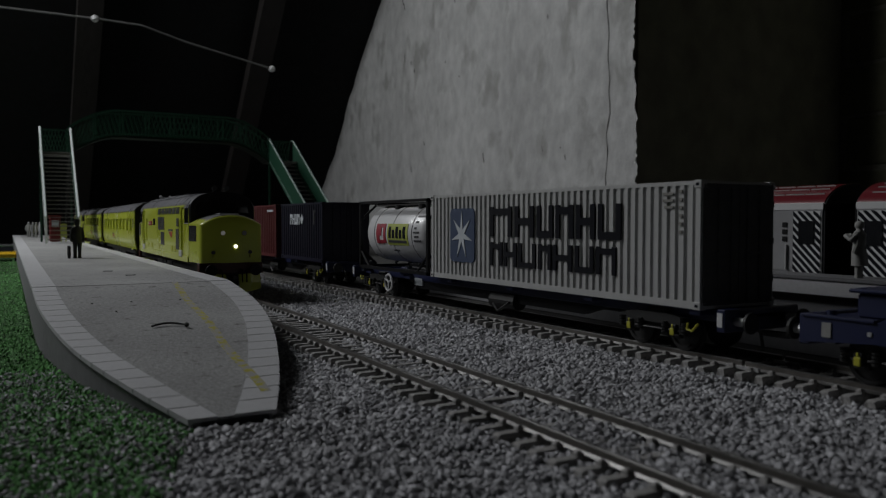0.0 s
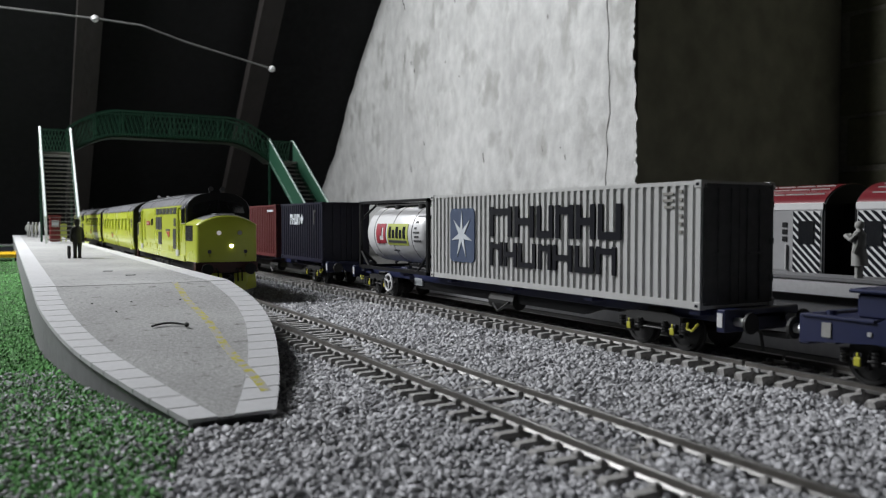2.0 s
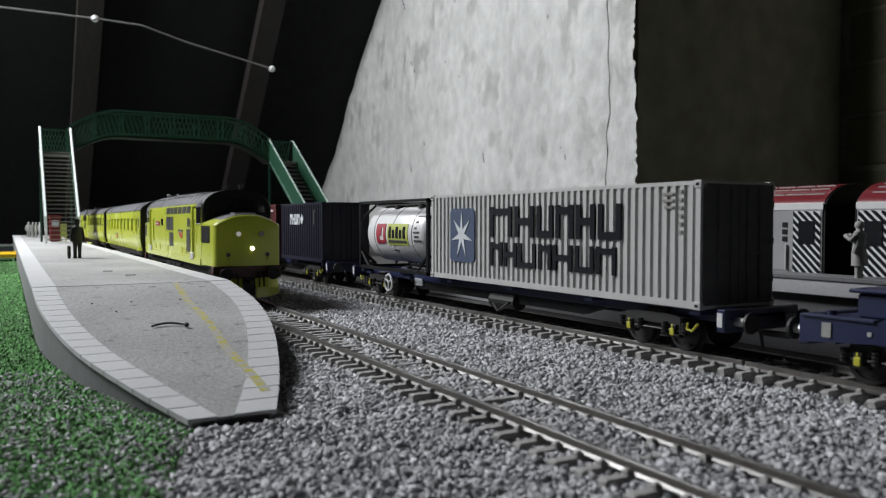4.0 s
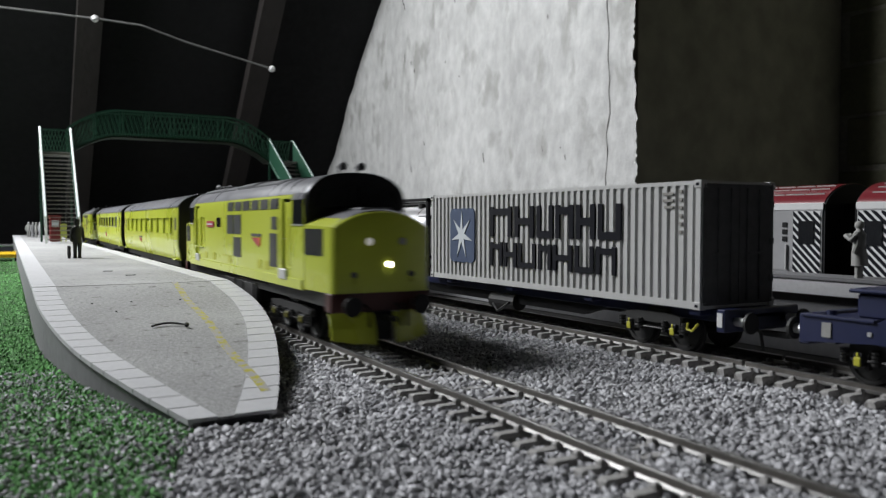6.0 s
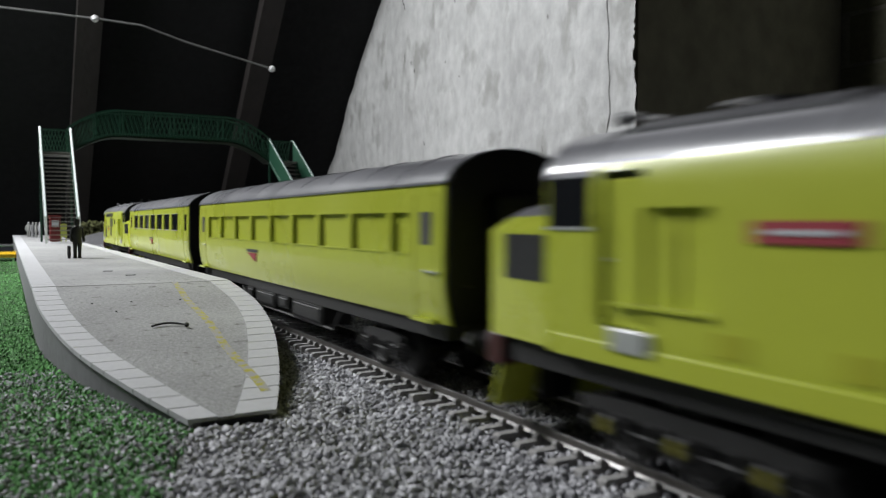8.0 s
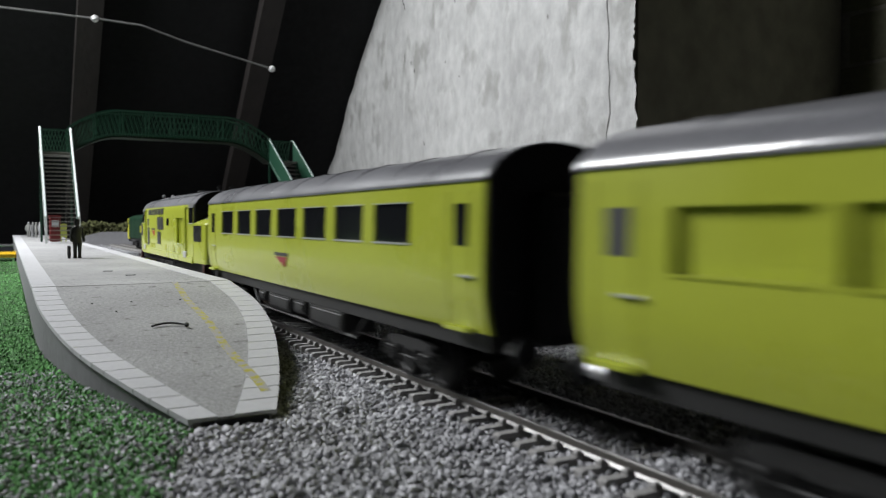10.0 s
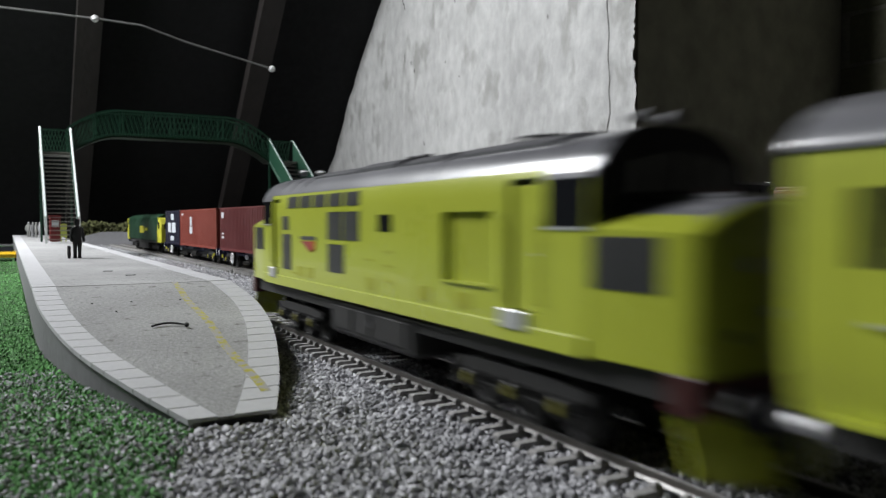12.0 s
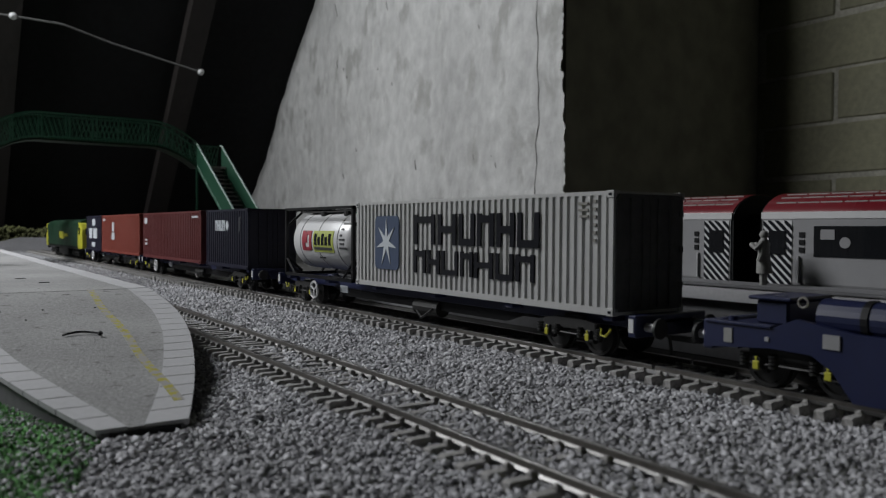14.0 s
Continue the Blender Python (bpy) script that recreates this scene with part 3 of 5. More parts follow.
def cells(cuts, step):
    """Break points of a strip: the given cuts and even steps between them."""
    out = []
    for a, b in zip(cuts, cuts[1:]):
        n = max(1, math.ceil((b - a) / step))
        out += [a + (b - a) * k / n for k in range(n)]
    return out + [cuts[-1]]


def skin(s, width, y0, y1, z0, z1, holes, depth):
    """One bodyside sheet with openings cut through it; width(z) gives its section."""
    ys = cells(sorted({y0, y1, *[v for h in holes for v in h[:2]]}), 0.05)
    zs = cells(sorted({z0, z1, *[v for h in holes for v in h[2:]]}), 0.0032)
    bm = B()
    inside = lambda i, j: any(h[0] < (ys[i] + ys[i + 1]) / 2 < h[1] and h[2] < (zs[j] + zs[j + 1]) / 2 < h[3] for h in holes)
    grid_ = {}

    def vert(i, j, k):
        if (i, j, k) not in grid_:
            grid_[i, j, k] = bm.verts.new((s * (width(zs[j]) - k * depth), ys[i], zs[j]))
        return grid_[i, j, k]

    solid = {(i, j) for i in range(len(ys) - 1) for j in range(len(zs) - 1) if not inside(i, j)}
    for i, j in solid:
        for k in (0, 1):
            bm.faces.new([vert(i, j, k), vert(i + 1, j, k), vert(i + 1, j + 1, k), vert(i, j + 1, k)])
        for (di, dj), (p, q) in (((-1, 0), ((0, 0), (0, 1))), ((1, 0), ((1, 0), (1, 1))), ((0, -1), ((0, 0), (1, 0))), ((0, 1), ((0, 1), (1, 1)))):
            if (i + di, j + dj) not in solid:
                c, d = (i + p[0], j + p[1]), (i + q[0], j + q[1])
                bm.faces.new([vert(*c, 0), vert(*d, 0), vert(*d, 1), vert(*c, 1)])
    return bm


def loco_half(z):
    """Half width of the locomotive at a height: upright sides that roll over into the roof."""
    if z < 0.0212:
        return LW - 0.0004 * (0.0212 - z) / 0.0019
    return LW * (1 - max(0.0, min(1.0, (z - LC) / LT)) ** 2.5) ** (1 / 2.5)


def loco_arch(z_low, n=26):
    """Roof outline from one side to the other, above z_low."""
    s0 = (z_low - LC) / LT
    side_ = [(loco_half(LC + LT * s), LC + LT * s) for s in [s0 + (1 - s0) * math.sin(k / n * math.pi / 2) for k in range(n)]]
    return [(-x, z) for x, z in side_] + [(0.0, LC + LT)] + side_[::-1]


def louvres(parent, name, y0, y1, z0, z1, x_of, label, upright=False, taper=None):
    """A dark grille: backing sheet and fine slats in one moulding, on both sides."""
    at = taper or (lambda y, z: x_of(z))
    for s in (-1, 1):
        bm = B()
        loft(bm, [[(s * (at(y, z) - 0.0004), y, z) for y in (y0, y1)] + [(s * (at(y, z) + 0.00012), y, z) for y in (y1, y0)] for z in (z0, (z0 + z1) / 2, z1)])
        n = max(3, int(((y1 - y0) if upright else (z1 - z0)) / (0.0011 if upright else 0.0006)))
        for k in range(n):
            if upright:
                y = y0 + (y1 - y0) * (k + 0.5) / n
                box(bm, *sorted((s * at(y, z0), s * (at(y, z0) + 0.0003))), y - 0.00025, y + 0.00025, z0, z1)
            else:
                z = z0 + (z1 - z0) * (k + 0.5) / n
                box(bm, *sorted((s * at(y0, z), s * (at(y0, z) + 0.00026))), y0, y1, z - 0.00016, z + 0.00016)
        part(name, bm, GRILLE, parent, label)


def locomotive(label, named):
    e = thing("locomotive", label, "locomotive", "test train")
    W, RIM = LW, 0.0503
    g0, r0, q0, m0, p0 = (0.0515, 0.1024, 0.1394, 0.0724, 0.1745) if named else (0.0460, 0.0905, 0.1276, 0.0660, 0.1616)
    flat = lambda z: W
    core = B()
    loft(core, [[(x, y, z) for x, z in ((-W + 0.0014, LB + 0.0002), (-W + 0.0014, 0.0478), (W - 0.0014, 0.0478), (W - 0.0014, LB + 0.0002))] for y in (0.0226, LL - 0.0226)])
    part("body", core, YELLOW, e, "bright yellow body")
    front = (0.0362, 0.0458) if named else (0.0340, 0.0424)   # cab door openings at the two ends
    doors = [front, (LL - 0.0458, LL - 0.0362)]
    holes = [(a, b, 0.0250, 0.0490) for a, b in doors] + [(p0, p0 + 0.0196, 0.0290, 0.0433)]
    for s in (-1, 1):
        part("body_side", skin(s, loco_half, 0.0222, LL - 0.0222, LB, RIM, holes, 0.0013), YELLOW, e, "bright yellow body side", smooth=True)
        part("louvre_panel", boxes((*sorted((s * (W - 0.0014), s * (W - 0.0011))), p0 + 0.0062, p0 + 0.0068, 0.0290, 0.0433), (*sorted((s * (W - 0.0014), s * (W - 0.0011))), p0 + 0.0130, p0 + 0.0136, 0.0290, 0.0433)), YELLOW_DIM, e)
    bm = B()
    arch = loco_arch(RIM)
    loft(bm, [[(x * k, y, z - d) for x, z in arch] + [(W * 0.8 * k, y, RIM - 0.003), (-W * 0.8 * k, y, RIM - 0.003)] for y, k, d in ((0.0210, 0.992, 0.0003), (0.0225, 1.003, 0.0), (LL - 0.0225, 1.003, 0.0), (LL - 0.0210, 0.992, 0.0003))])
    part("roof", bm, ROOF_GREY, e, "satin grey curved roof", smooth=True)
    for y0, y1, h in ((0.066, 0.100, 0.0006), (0.102, 0.128, 0.0011), (0.131, 0.152, 0.0007), (0.158, 0.196, 0.0008)):
        bm = B()
        top = [(x, z) for x, z in arch if abs(x) < W * 0.74]
        loft(bm, [[(x, y, z + h * k) for x, z in top] + [(W * 0.7, y, RIM), (-W * 0.7, y, RIM)] for y, k in ((y0, 0.1), (y0 + 0.0012, 1), (y1 - 0.0012, 1), (y1, 0.1))])
        part("roof_panel", bm, ROOF_DARK, e, "dark grey raised roof panel")
    for y in (0.040, 0.052, 0.064, 0.155, 0.199):
        bm = B()
        loft(bm, [[(x * 1.004, y + d, z + 0.0002) for x, z in arch] + [(W * 0.8, y + d, RIM - 0.001), (-W * 0.8, y + d, RIM - 0.001)] for d in (0, 0.0004)])
        part("roof_seam", bm, ROOF_DARK, e)
    bm = B()
    for r in (0.0085, 0.0060, 0.0034):
        tube(bm, [(r * math.cos(a * math.pi / 12), 0.178 + r * math.sin(a * math.pi / 12), LC + LT + 0.0010) for a in range(25)], 0.0003, 4)
    part("fan_grille", bm, GRILLE, e, "round roof fan grille")
    for y in (0.112, 0.120):
        part("exhaust", disc(B(), (0, y, LC + LT + 0.0006), (0, 0, 1), 0.0016, 0.0016, 14), BLACK, e)
    for end in (0, 1):
        f = (lambda y: y) if end == 0 else (lambda y: LL - y)
        out = -1 if end == 0 else 1
        steps = [k / 9 - 1 for k in range(19)]
        crown = lambda w, drop: [(w * t, 0.0396 - drop + 0.0050 * (1 - abs(t) ** 2.3)) for t in steps]
        bm = B()   # nose: flat front, tight corners, gently crowned top
        rings = []
        for y, w, drop in ((0.0, 0.0143, 0.0011), (0.0005, 0.0152, 0.0005), (0.0016, 0.0159, 0.0001), (0.0036, 0.0163, -0.0001), (0.0226, W - 0.0001, -0.0006)):
            rings.append([(x, f(y), z) for x, z in [(-w, LB + 0.0004)] + crown(w, drop) + [(w, LB + 0.0004)]])
        loft(bm, rings)
        part("nose", bm, YELLOW, e, "bright yellow nose end", smooth=True)
        bm = B()
        rings = []
        for y, w, up in ((0.0014, 0.0150, 0.0001), (0.0024, 0.0153, 0.0004), (0.0226, W - 0.0009, 0.0009)):
            pts = crown(w, -up)
            rings.append([(x, f(y), z) for x, z in pts] + [(x, f(y), z - 0.0012) for x, z in pts[::-1]])
        loft(bm, rings)
        part("nose_top", bm, ROOF_GREY, e, "grey painted nose top", smooth=True)
        part("nose_hatch", boxes((-0.0052, 0.0052, *sorted((f(0.0050), f(0.0200))), 0.0440, 0.0456), bevel=0.0004), ROOF_GREY, e, "raised grey hatch on the nose top")
        bm = B()   # black cab front under the roof arch
        loft(bm, [[(x * k, f(y), z) for x, z in [(-W + 0.0003, 0.0392)] + loco_arch(LC) + [(W - 0.0003, 0.0392)]] for y, k in ((0.0208, 0.955), (0.0216, 0.985), (0.0228, 0.992))])
        part("cab_front", bm, BLACK, e, "black cab front")
        for s in (-1, 1):
            bm = B()
            a, b = sorted((f(0.0204), f(0.0210)))
            loft(bm, [[(s * 0.0008, y, 0.0466), (s * 0.0142, y, 0.0458), (s * 0.0132, y, 0.0508), (s * 0.0008, y, 0.0532)] for y in (a, b)])
            part("windscreen", bm, GLASS_DARK, e, "dark glazed windscreen")
            part("wiper", tube(B(), [(s * 0.0070, f(0.0203), 0.0464), (s * 0.0045, f(0.0202), 0.0505)], 0.00016, 4), BLACK, e)
        for x, z, r, m_ in ((0.002, 0.0282, 0.0009, LAMP_ON if end == 0 and named else LAMP_OFF), (-0.0045, 0.0352, 0.0012, LAMP_DIM if end == 0 and named else LAMP_OFF), (0.0065, 0.0352, 0.0012, LAMP_OFF)):
            lampb = part("headlamp", disc(B(), (x, f(0.0), z), (0, out, 0), r, 0.0005, 16), m_, e, "round lamp lens")
            part("bezel", disc(B(), (x, f(0.0002), z), (0, out, 0), r + 0.0004, 0.0003, 18), YELLOW_DIM, lampb)
        for x in (-0.0095, 0.0095):
            part("multiple_socket", disc(B(), (x, f(0.0002), 0.0252), (0, out, 0), 0.0010, 0.0006, 12), GRILLE, e)
            part("lamp_bracket", boxes((x - 0.0004, x + 0.0004, *sorted((f(0.0002), f(-0.0006))), 0.0225, 0.0240)), YELLOW_DIM, e)
        a, b = sorted((f(0.001), f(0.006)))
        part("buffer_beam", boxes((-0.0165, 0.0165, a, b, 0.0138, 0.0197), bevel=0.0003), BUFFER_RED, e, "dark red buffer beam")
        buffers(e, f(0.001), out, 0.0160, BLACK)
        for x in (-0.0055, 0.0048, 0.0070):
            part("brake_hose", tube(B(), [(x, f(0.001), 0.0160), (x, f(-0.0022), 0.0150), (x, f(-0.0026), 0.0095)], 0.0004, 6), BLACK, e)
        for s in (-1, 1):
            bm = B()
            loft(bm, [[(s * 0.0032, f(y), z), (s * 0.0100, f(y + 0.0018), z + 0.0004), (s * 0.0158, f(y + 0.0048), z + up), (s * 0.0158, f(y + 0.0055), z + up), (s * 0.0100, f(y + 0.0026), z + 0.0004), (s * 0.0032, f(y + 0.0008), z)] for y, z, up in ((-0.0030, 0.0042, 0.0014), (-0.0022, 0.0085, 0.0006), (-0.0002, 0.0136, 0.0))])
            part("snowplough", bm, YELLOW, e, "yellow miniature snowplough blade")
        part("plough_bracket", boxes((-0.0032, 0.0032, *sorted((f(0.0), f(0.004))), 0.0052, 0.0138)), BLACK, e)
        a, b = sorted((f(0.0074), f(0.0216)))
        louvres(e, "nose_grille", a, b, 0.0308, 0.0390, flat, "dark grey louvred nose grille", True, lambda y, z, f=f: 0.0163 + 0.0013 * (f(y) - 0.0036) / 0.0190)
        a, b = sorted((f(0.0228), f(0.0337 if end == 1 or named else 0.0322)))
        for s in (-1, 1):   # cab side window, leaning in with the body
            bm = B()
            loft(bm, [[(s * (loco_half(z) - 0.0003), y, z) for y in (a, b)] + [(s * (loco_half(z) + 0.00015), y, z) for y in (b, a)] for z in (0.0404, 0.0430, 0.0455, 0.0484)])
            part("cab_window", bm, GLASS_DARK, e, "dark cab side window")
            bm = B()
            loft(bm, [[(s * (loco_half(z) - 0.0004), y, z) for y in (a - 0.0006, b + 0.0010)] + [(s * (loco_half(z) + 0.0002), y, z) for y in (b + 0.0010, a - 0.0006)] for z in (0.0484, 0.0494, 0.0505)])
            part("cab_roof_edge", bm, ROOF_GREY, e, "grey roof edge over the cab window")
        plate(e, "window_frame", a - 0.0005, b + 0.0005, 0.0399, 0.0404, W, SILVER, 0.0003)
        a, b = doors[end]
        for s in (-1, 1):
            xa, xb = sorted((s * (W - 0.0013), s * (W - 0.0008)))
            door = part("cab_door", boxes((xa, xb, a + 0.0007, b - 0.0007, 0.0252, 0.0478), bevel=0.0002), YELLOW, e, "yellow cab door in a recess")
            part("door_handle", boxes((*sorted((s * (W - 0.0009), s * (W - 0.0005))), b - 0.0022, b - 0.0010, 0.0352, 0.0356)), SILVER, door)
            for y in (a - 0.0007, b + 0.0007):
                part("grab_rail", tube(B(), [(s * W, y, 0.0265), (s * (W + 0.0006), y, 0.0270), (s * (W + 0.0006), y, 0.0420), (s * W, y, 0.0425)], 0.00018, 5), YELLOW_DIM, door)
        a, b = (0.0310, 0.0388) if end == 0 and not named else sorted((f(0.0395), f(0.0478)))
        plate(e, "door_step", a, b, 0.0216, 0.0251, W, SILVER, 0.0009, "pale door step plate", 0.0002)
        for s in (-1, 1):
            horn = part("horn", disc(B(), (s * 0.0032, f(0.0245), LC + LT + 0.0022), (0, -out, 0), 0.0014, 0.0050, 12, 0.0005), GRILLE, e, "trumpet roof horn")
            part("horn_stalk", tube(B(), [(s * 0.0032, f(0.0285), LC + LT - 0.0004), (s * 0.0032, f(0.0285), LC + LT + 0.0022)], 0.0003), GRILLE, horn)
        bogie(e, f(0.050), 3, 0.0122, 0.0125, covers=AXLE_OLIVE)
    louvres(e, "side_grille", g0, g0 + 0.0068, 0.0384, 0.0430, flat, "small dark grille")
    louvres(e, "side_grille", g0, g0 + 0.0092, 0.0251, 0.0370, flat, "tall dark grille")
    for y0, y1, z0, z1 in ((r0, r0 + 0.0115, 0.0360, 0.0440), (r0 + 0.0128, r0 + 0.0242, 0.0360, 0.0440), (r0 + 0.0002, r0 + 0.0130, 0.0266, 0.0347)):
        louvres(e, "radiator_grille", y0, y1, z0, z1, flat, "dark grey radiator grille")
        plate(e, "grille_frame", y0 - 0.0004, y1 + 0.0004, z1, z1 + 0.0004, W, YELLOW, 0.0003)
    for k in range(6 if named else 5):
        y = g0 + (-0.0020 if named else 0.0060) + k * 0.0131
        louvres(e, "cantrail_grille", y, y + 0.0104, 0.0456, 0.0494, loco_half, "dark cantrail grille")
    plate(e, "engine_window", q0, q0 + 0.0076, 0.0388, 0.0430, W, GLASS_DARK, 0.0002, "small dark engine room window")
    if named:
        plate(e, "nameplate", 0.1530, 0.1675, 0.0386, 0.0414, W, LOGO_RED, 0.0004, "red nameplate with pale bars")
        plate(e, "nameplate_bar", 0.1550, 0.1655, 0.0397, 0.0403, W, LOGO_PALE, 0.0006)
    plate(e, "panel_edge", p0, p0 + 0.0196, 0.0285, 0.0290, W, YELLOW, 0.0006)
    plate(e, "solebar", 0.0235, LL - 0.0235, LB - 0.0002, 0.0226, W, YELLOW, 0.0004, "yellow solebar valance", bevel=0.0002)
    for y in (0.062, 0.072, 0.120, 0.150, 0.168):
        plate(e, "hatch", y, y + 0.0055, 0.0236, 0.0268, W, YELLOW_DIM, 0.00015)
    for y, z in ((0.131, 0.0335), (0.131, 0.0300), (0.119, 0.0310), (0.131, 0.0262), (0.0560, 0.0240)):
        plate(e, "data_panel", y, y + 0.0042, z, z + 0.0006, W, YELLOW_DIM, 0.00012)
    for s in (-1, 1):   # operator's mark: a red arrow under a grey bar
        bm = B()
        x0, x1 = sorted((s * (W - 0.0002), s * (W + 0.0002)))
        loft(bm, [[(x, m0, 0.0350), (x, m0 + 0.0135, 0.0350), (x, m0 + 0.00675 + s * 0.00275, 0.0316)] for x in (x0, x1)])
        part("emblem", bm, LOGO_RED, e, "red and orange arrow emblem")
        bm = B()
        loft(bm, [[(x, m0 + 0.00675 + s * 0.00675, 0.0352), (x, m0 + 0.00675 + s * 0.00275, 0.0352), (x, m0 + 0.00675 + s * 0.0058, 0.0318)] for x in (s * (W + 0.0001), s * (W + 0.0003))])
        part("emblem_tip", bm, LOGO_ORANGE, e)
    plate(e, "emblem_bar", m0 - 0.0005, m0 + 0.0140, 0.0355, 0.0366, W, GRILLE, 0.0002)
    tanks = part("fuel_tank", boxes((-0.0156, 0.0156, 0.0870, 0.1440, 0.0085, 0.0186), bevel=0.0012), UNDER, e, "black fuel and water tanks")
    for s in (-1, 1):
        for y, w in ((0.0905, 0.014), (0.1075, 0.010), (0.1205, 0.019)):
            part("tank_hatch", boxes((*sorted((s * 0.0155, s * 0.0161)), y, y + w, 0.0105, 0.0168), bevel=0.0002), UNDER, tanks)
        part("filler", disc(B(), (s * 0.0156, 0.1180, 0.0140), (s, 0, 0), 0.0009, 0.0008, 12), GRILLE, tanks)
        part("air_pipe", tube(B(), [(s * 0.0160, 0.070, 0.0178), (s * 0.0160, 0.165, 0.0178)], 0.0004, 5), UNDER, e)
    part("underframe", boxes((-0.0150, 0.0150, 0.006, LL - 0.006, 0.0150, 0.0194)), UNDER, e)
    return e


def coach_half(z):
    """Half width of a coach: gently bowed sides with a turned-under foot."""
    return 0.0178 - (0.0016 * ((0.0300 - z) / 0.0112) ** 2 if z < 0.0300 else 0.0005 * ((z - 0.0300) / 0.0197) ** 2)


def coach(label, blanked):
    e = thing("coach", label, "railway coach", "test train")
    L, W, zb, zc, rise_ = (0.259 if blanked else 0.257), 0.0178, 0.0188, 0.0497, 0.0078
    y0 = 0.0006 if blanked else 0.0024
    bm = B()
    loft(bm, [[(x, y, z) for x, z in ((-0.0153, zb), (-0.0164, 0.024), (-0.0164, zc - 0.001), (0.0164, zc - 0.001), (0.0164, 0.024), (0.0153, zb))] for y in (y0, L - 0.0006)])
    part("body", bm, YELLOW if blanked else BLACK, e, "coach body shell")
    rows = [(0.0352 + k * 0.0286, 0.0562 + k * 0.0286, 0.0362, 0.0455) for k in range(7)]
    if blanked:
        rows = [(0.0176, 0.0274, 0.0340, 0.0434)] + [(0.0308 + k * 0.0263, 0.0535 + k * 0.0263, 0.0340, 0.0434) for k in range(8)]
    for s in (-1, 1):
        part("body_side", skin(s, coach_half, y0, L - 0.0006, zb, zc, rows, 0.0010), YELLOW, e, "glossy yellow coach side", smooth=True)
    bm = B()
    loft(bm, [[(x, y, z) for x, z in arc(W - 0.0003, zc, rise_, 22, 2.1)] + [(W - 0.0006, y, zc - 0.0001), (-W + 0.0006, y, zc - 0.0001)] for y in (y0 - 0.0006, L)])
    part("roof", bm, ROOF_GREY, e, "satin grey curved coach roof", smooth=True)
    for k in range(9):
        y = 0.02 + k * 0.027
        part("roof_rib", loft(B(), [[(x, y + d, z + 0.0002) for x, z in arc(W - 0.0004, zc, rise_, 22, 2.1)] + [(W * 0.9, y + d, zc), (-W * 0.9, y + d, zc)] for d in (0, 0.0005)]), ROOF_GREY, e)
        if k % 2 == 0:
            part("roof_vent", disc(B(), (0.0, y + 0.012, zc + rise_ - 0.0002), (0, 0, 1), 0.0016, 0.0008, 12, 0.0011), ROOF_DARK, e)
    plate(e, "gutter", y0, L, zc - 0.0003, zc + 0.0003, W - 0.0005, ROOF_GREY, 0.0004)
    for y, s in ((y0 - 0.0006, -1), (L, 1)):
        bm = B()
        loft(bm, [[(x, yy, z) for x, z in [(-W + 0.0022, zb), (-W + 0.0006, 0.027)] + arc(W - 0.0008, zc, rise_ - 0.0003, 22, 2.1) + [(W - 0.0006, 0.027), (W - 0.0022, zb)]] for yy in (y, y + s * 0.0006)])
        part("coach_end", bm, BLACK, e, "black coach end")
        part("gangway", boxes((-0.0075, 0.0075, *sorted((y, y + s * 0.0062)), 0.0165, 0.0470), bevel=0.0008), BLACK, e, "black corridor gangway")
        part("door", boxes((-0.0045, 0.0045, *sorted((y + s * 0.0060, y + s * 0.0066)), 0.0190, 0.0440)), UNDER, e)
        for x in (-0.0125, 0.0125):
            part("end_step", boxes((x - 0.0012, x + 0.0012, *sorted((y, y + s * 0.0012)), 0.0270, 0.0274)), UNDER, e)
        buffers(e, y, s, 0.0158, BLACK)
        bogie(e, y - s * 0.042, 2, 0.0122, 0.0098)
    for a, b, z0, z1 in rows:
        if blanked:
            plate(e, "window_sill", a, b, z0 - 0.0004, z0, W - 0.0001, YELLOW, 0.0003)
        else:
            for s in (-1, 1):
                pane = part("window", boxes((*sorted((s * (W - 0.0009), s * (W - 0.0006))), a, b, z0, z1)), GLASS_DARK, e, "dark tinted coach window")
                part("window_frame", boxes((*sorted((s * (W - 0.0010), s * (W + 0.0002))), a - 0.0002, b + 0.0002, z0 - 0.0004, z0)), SILVER, pane, "thin pale window edge")
                part("window_frame", boxes((*sorted((s * (W - 0.0010), s * (W - 0.0001))), a - 0.0002, b + 0.0002, z1, z1 + 0.0003)), SILVER, pane)
    for a in ((0.0086, L - 0.0145) if not blanked else (0.0062, L - 0.0130)):
        plate(e, "door_window", a, a + 0.0054, 0.0350, 0.0450 if not blanked else 0.0434, W - 0.0003, GLASS_DARK if not blanked else GRILLE, 0.00025, "dark door window")
        for d in (-0.0018, 0.0083):
            for s in (-1, 1):
                bm = B()
                loft(bm, [[(s * (coach_half(z) - 0.0002), a + d, z), (s * (coach_half(z) + 0.00012), a + d, z), (s * (coach_half(z) + 0.00012), a + d + 0.0003, z), (s * (coach_half(z) - 0.0002), a + d + 0.0003, z)] for z in (0.0200, 0.024, 0.028, 0.034, 0.042, 0.0475)])
                part("door_line", bm, YELLOW_DIM, e)
        plate(e, "grab_rail", a - 0.003, a + 0.003, 0.0300, 0.0304, W, SILVER, 0.0006)
        plate(e, "footboard", a - 0.001, a + 0.009, 0.0188, 0.0196, W - 0.0010, YELLOW, 0.0016)
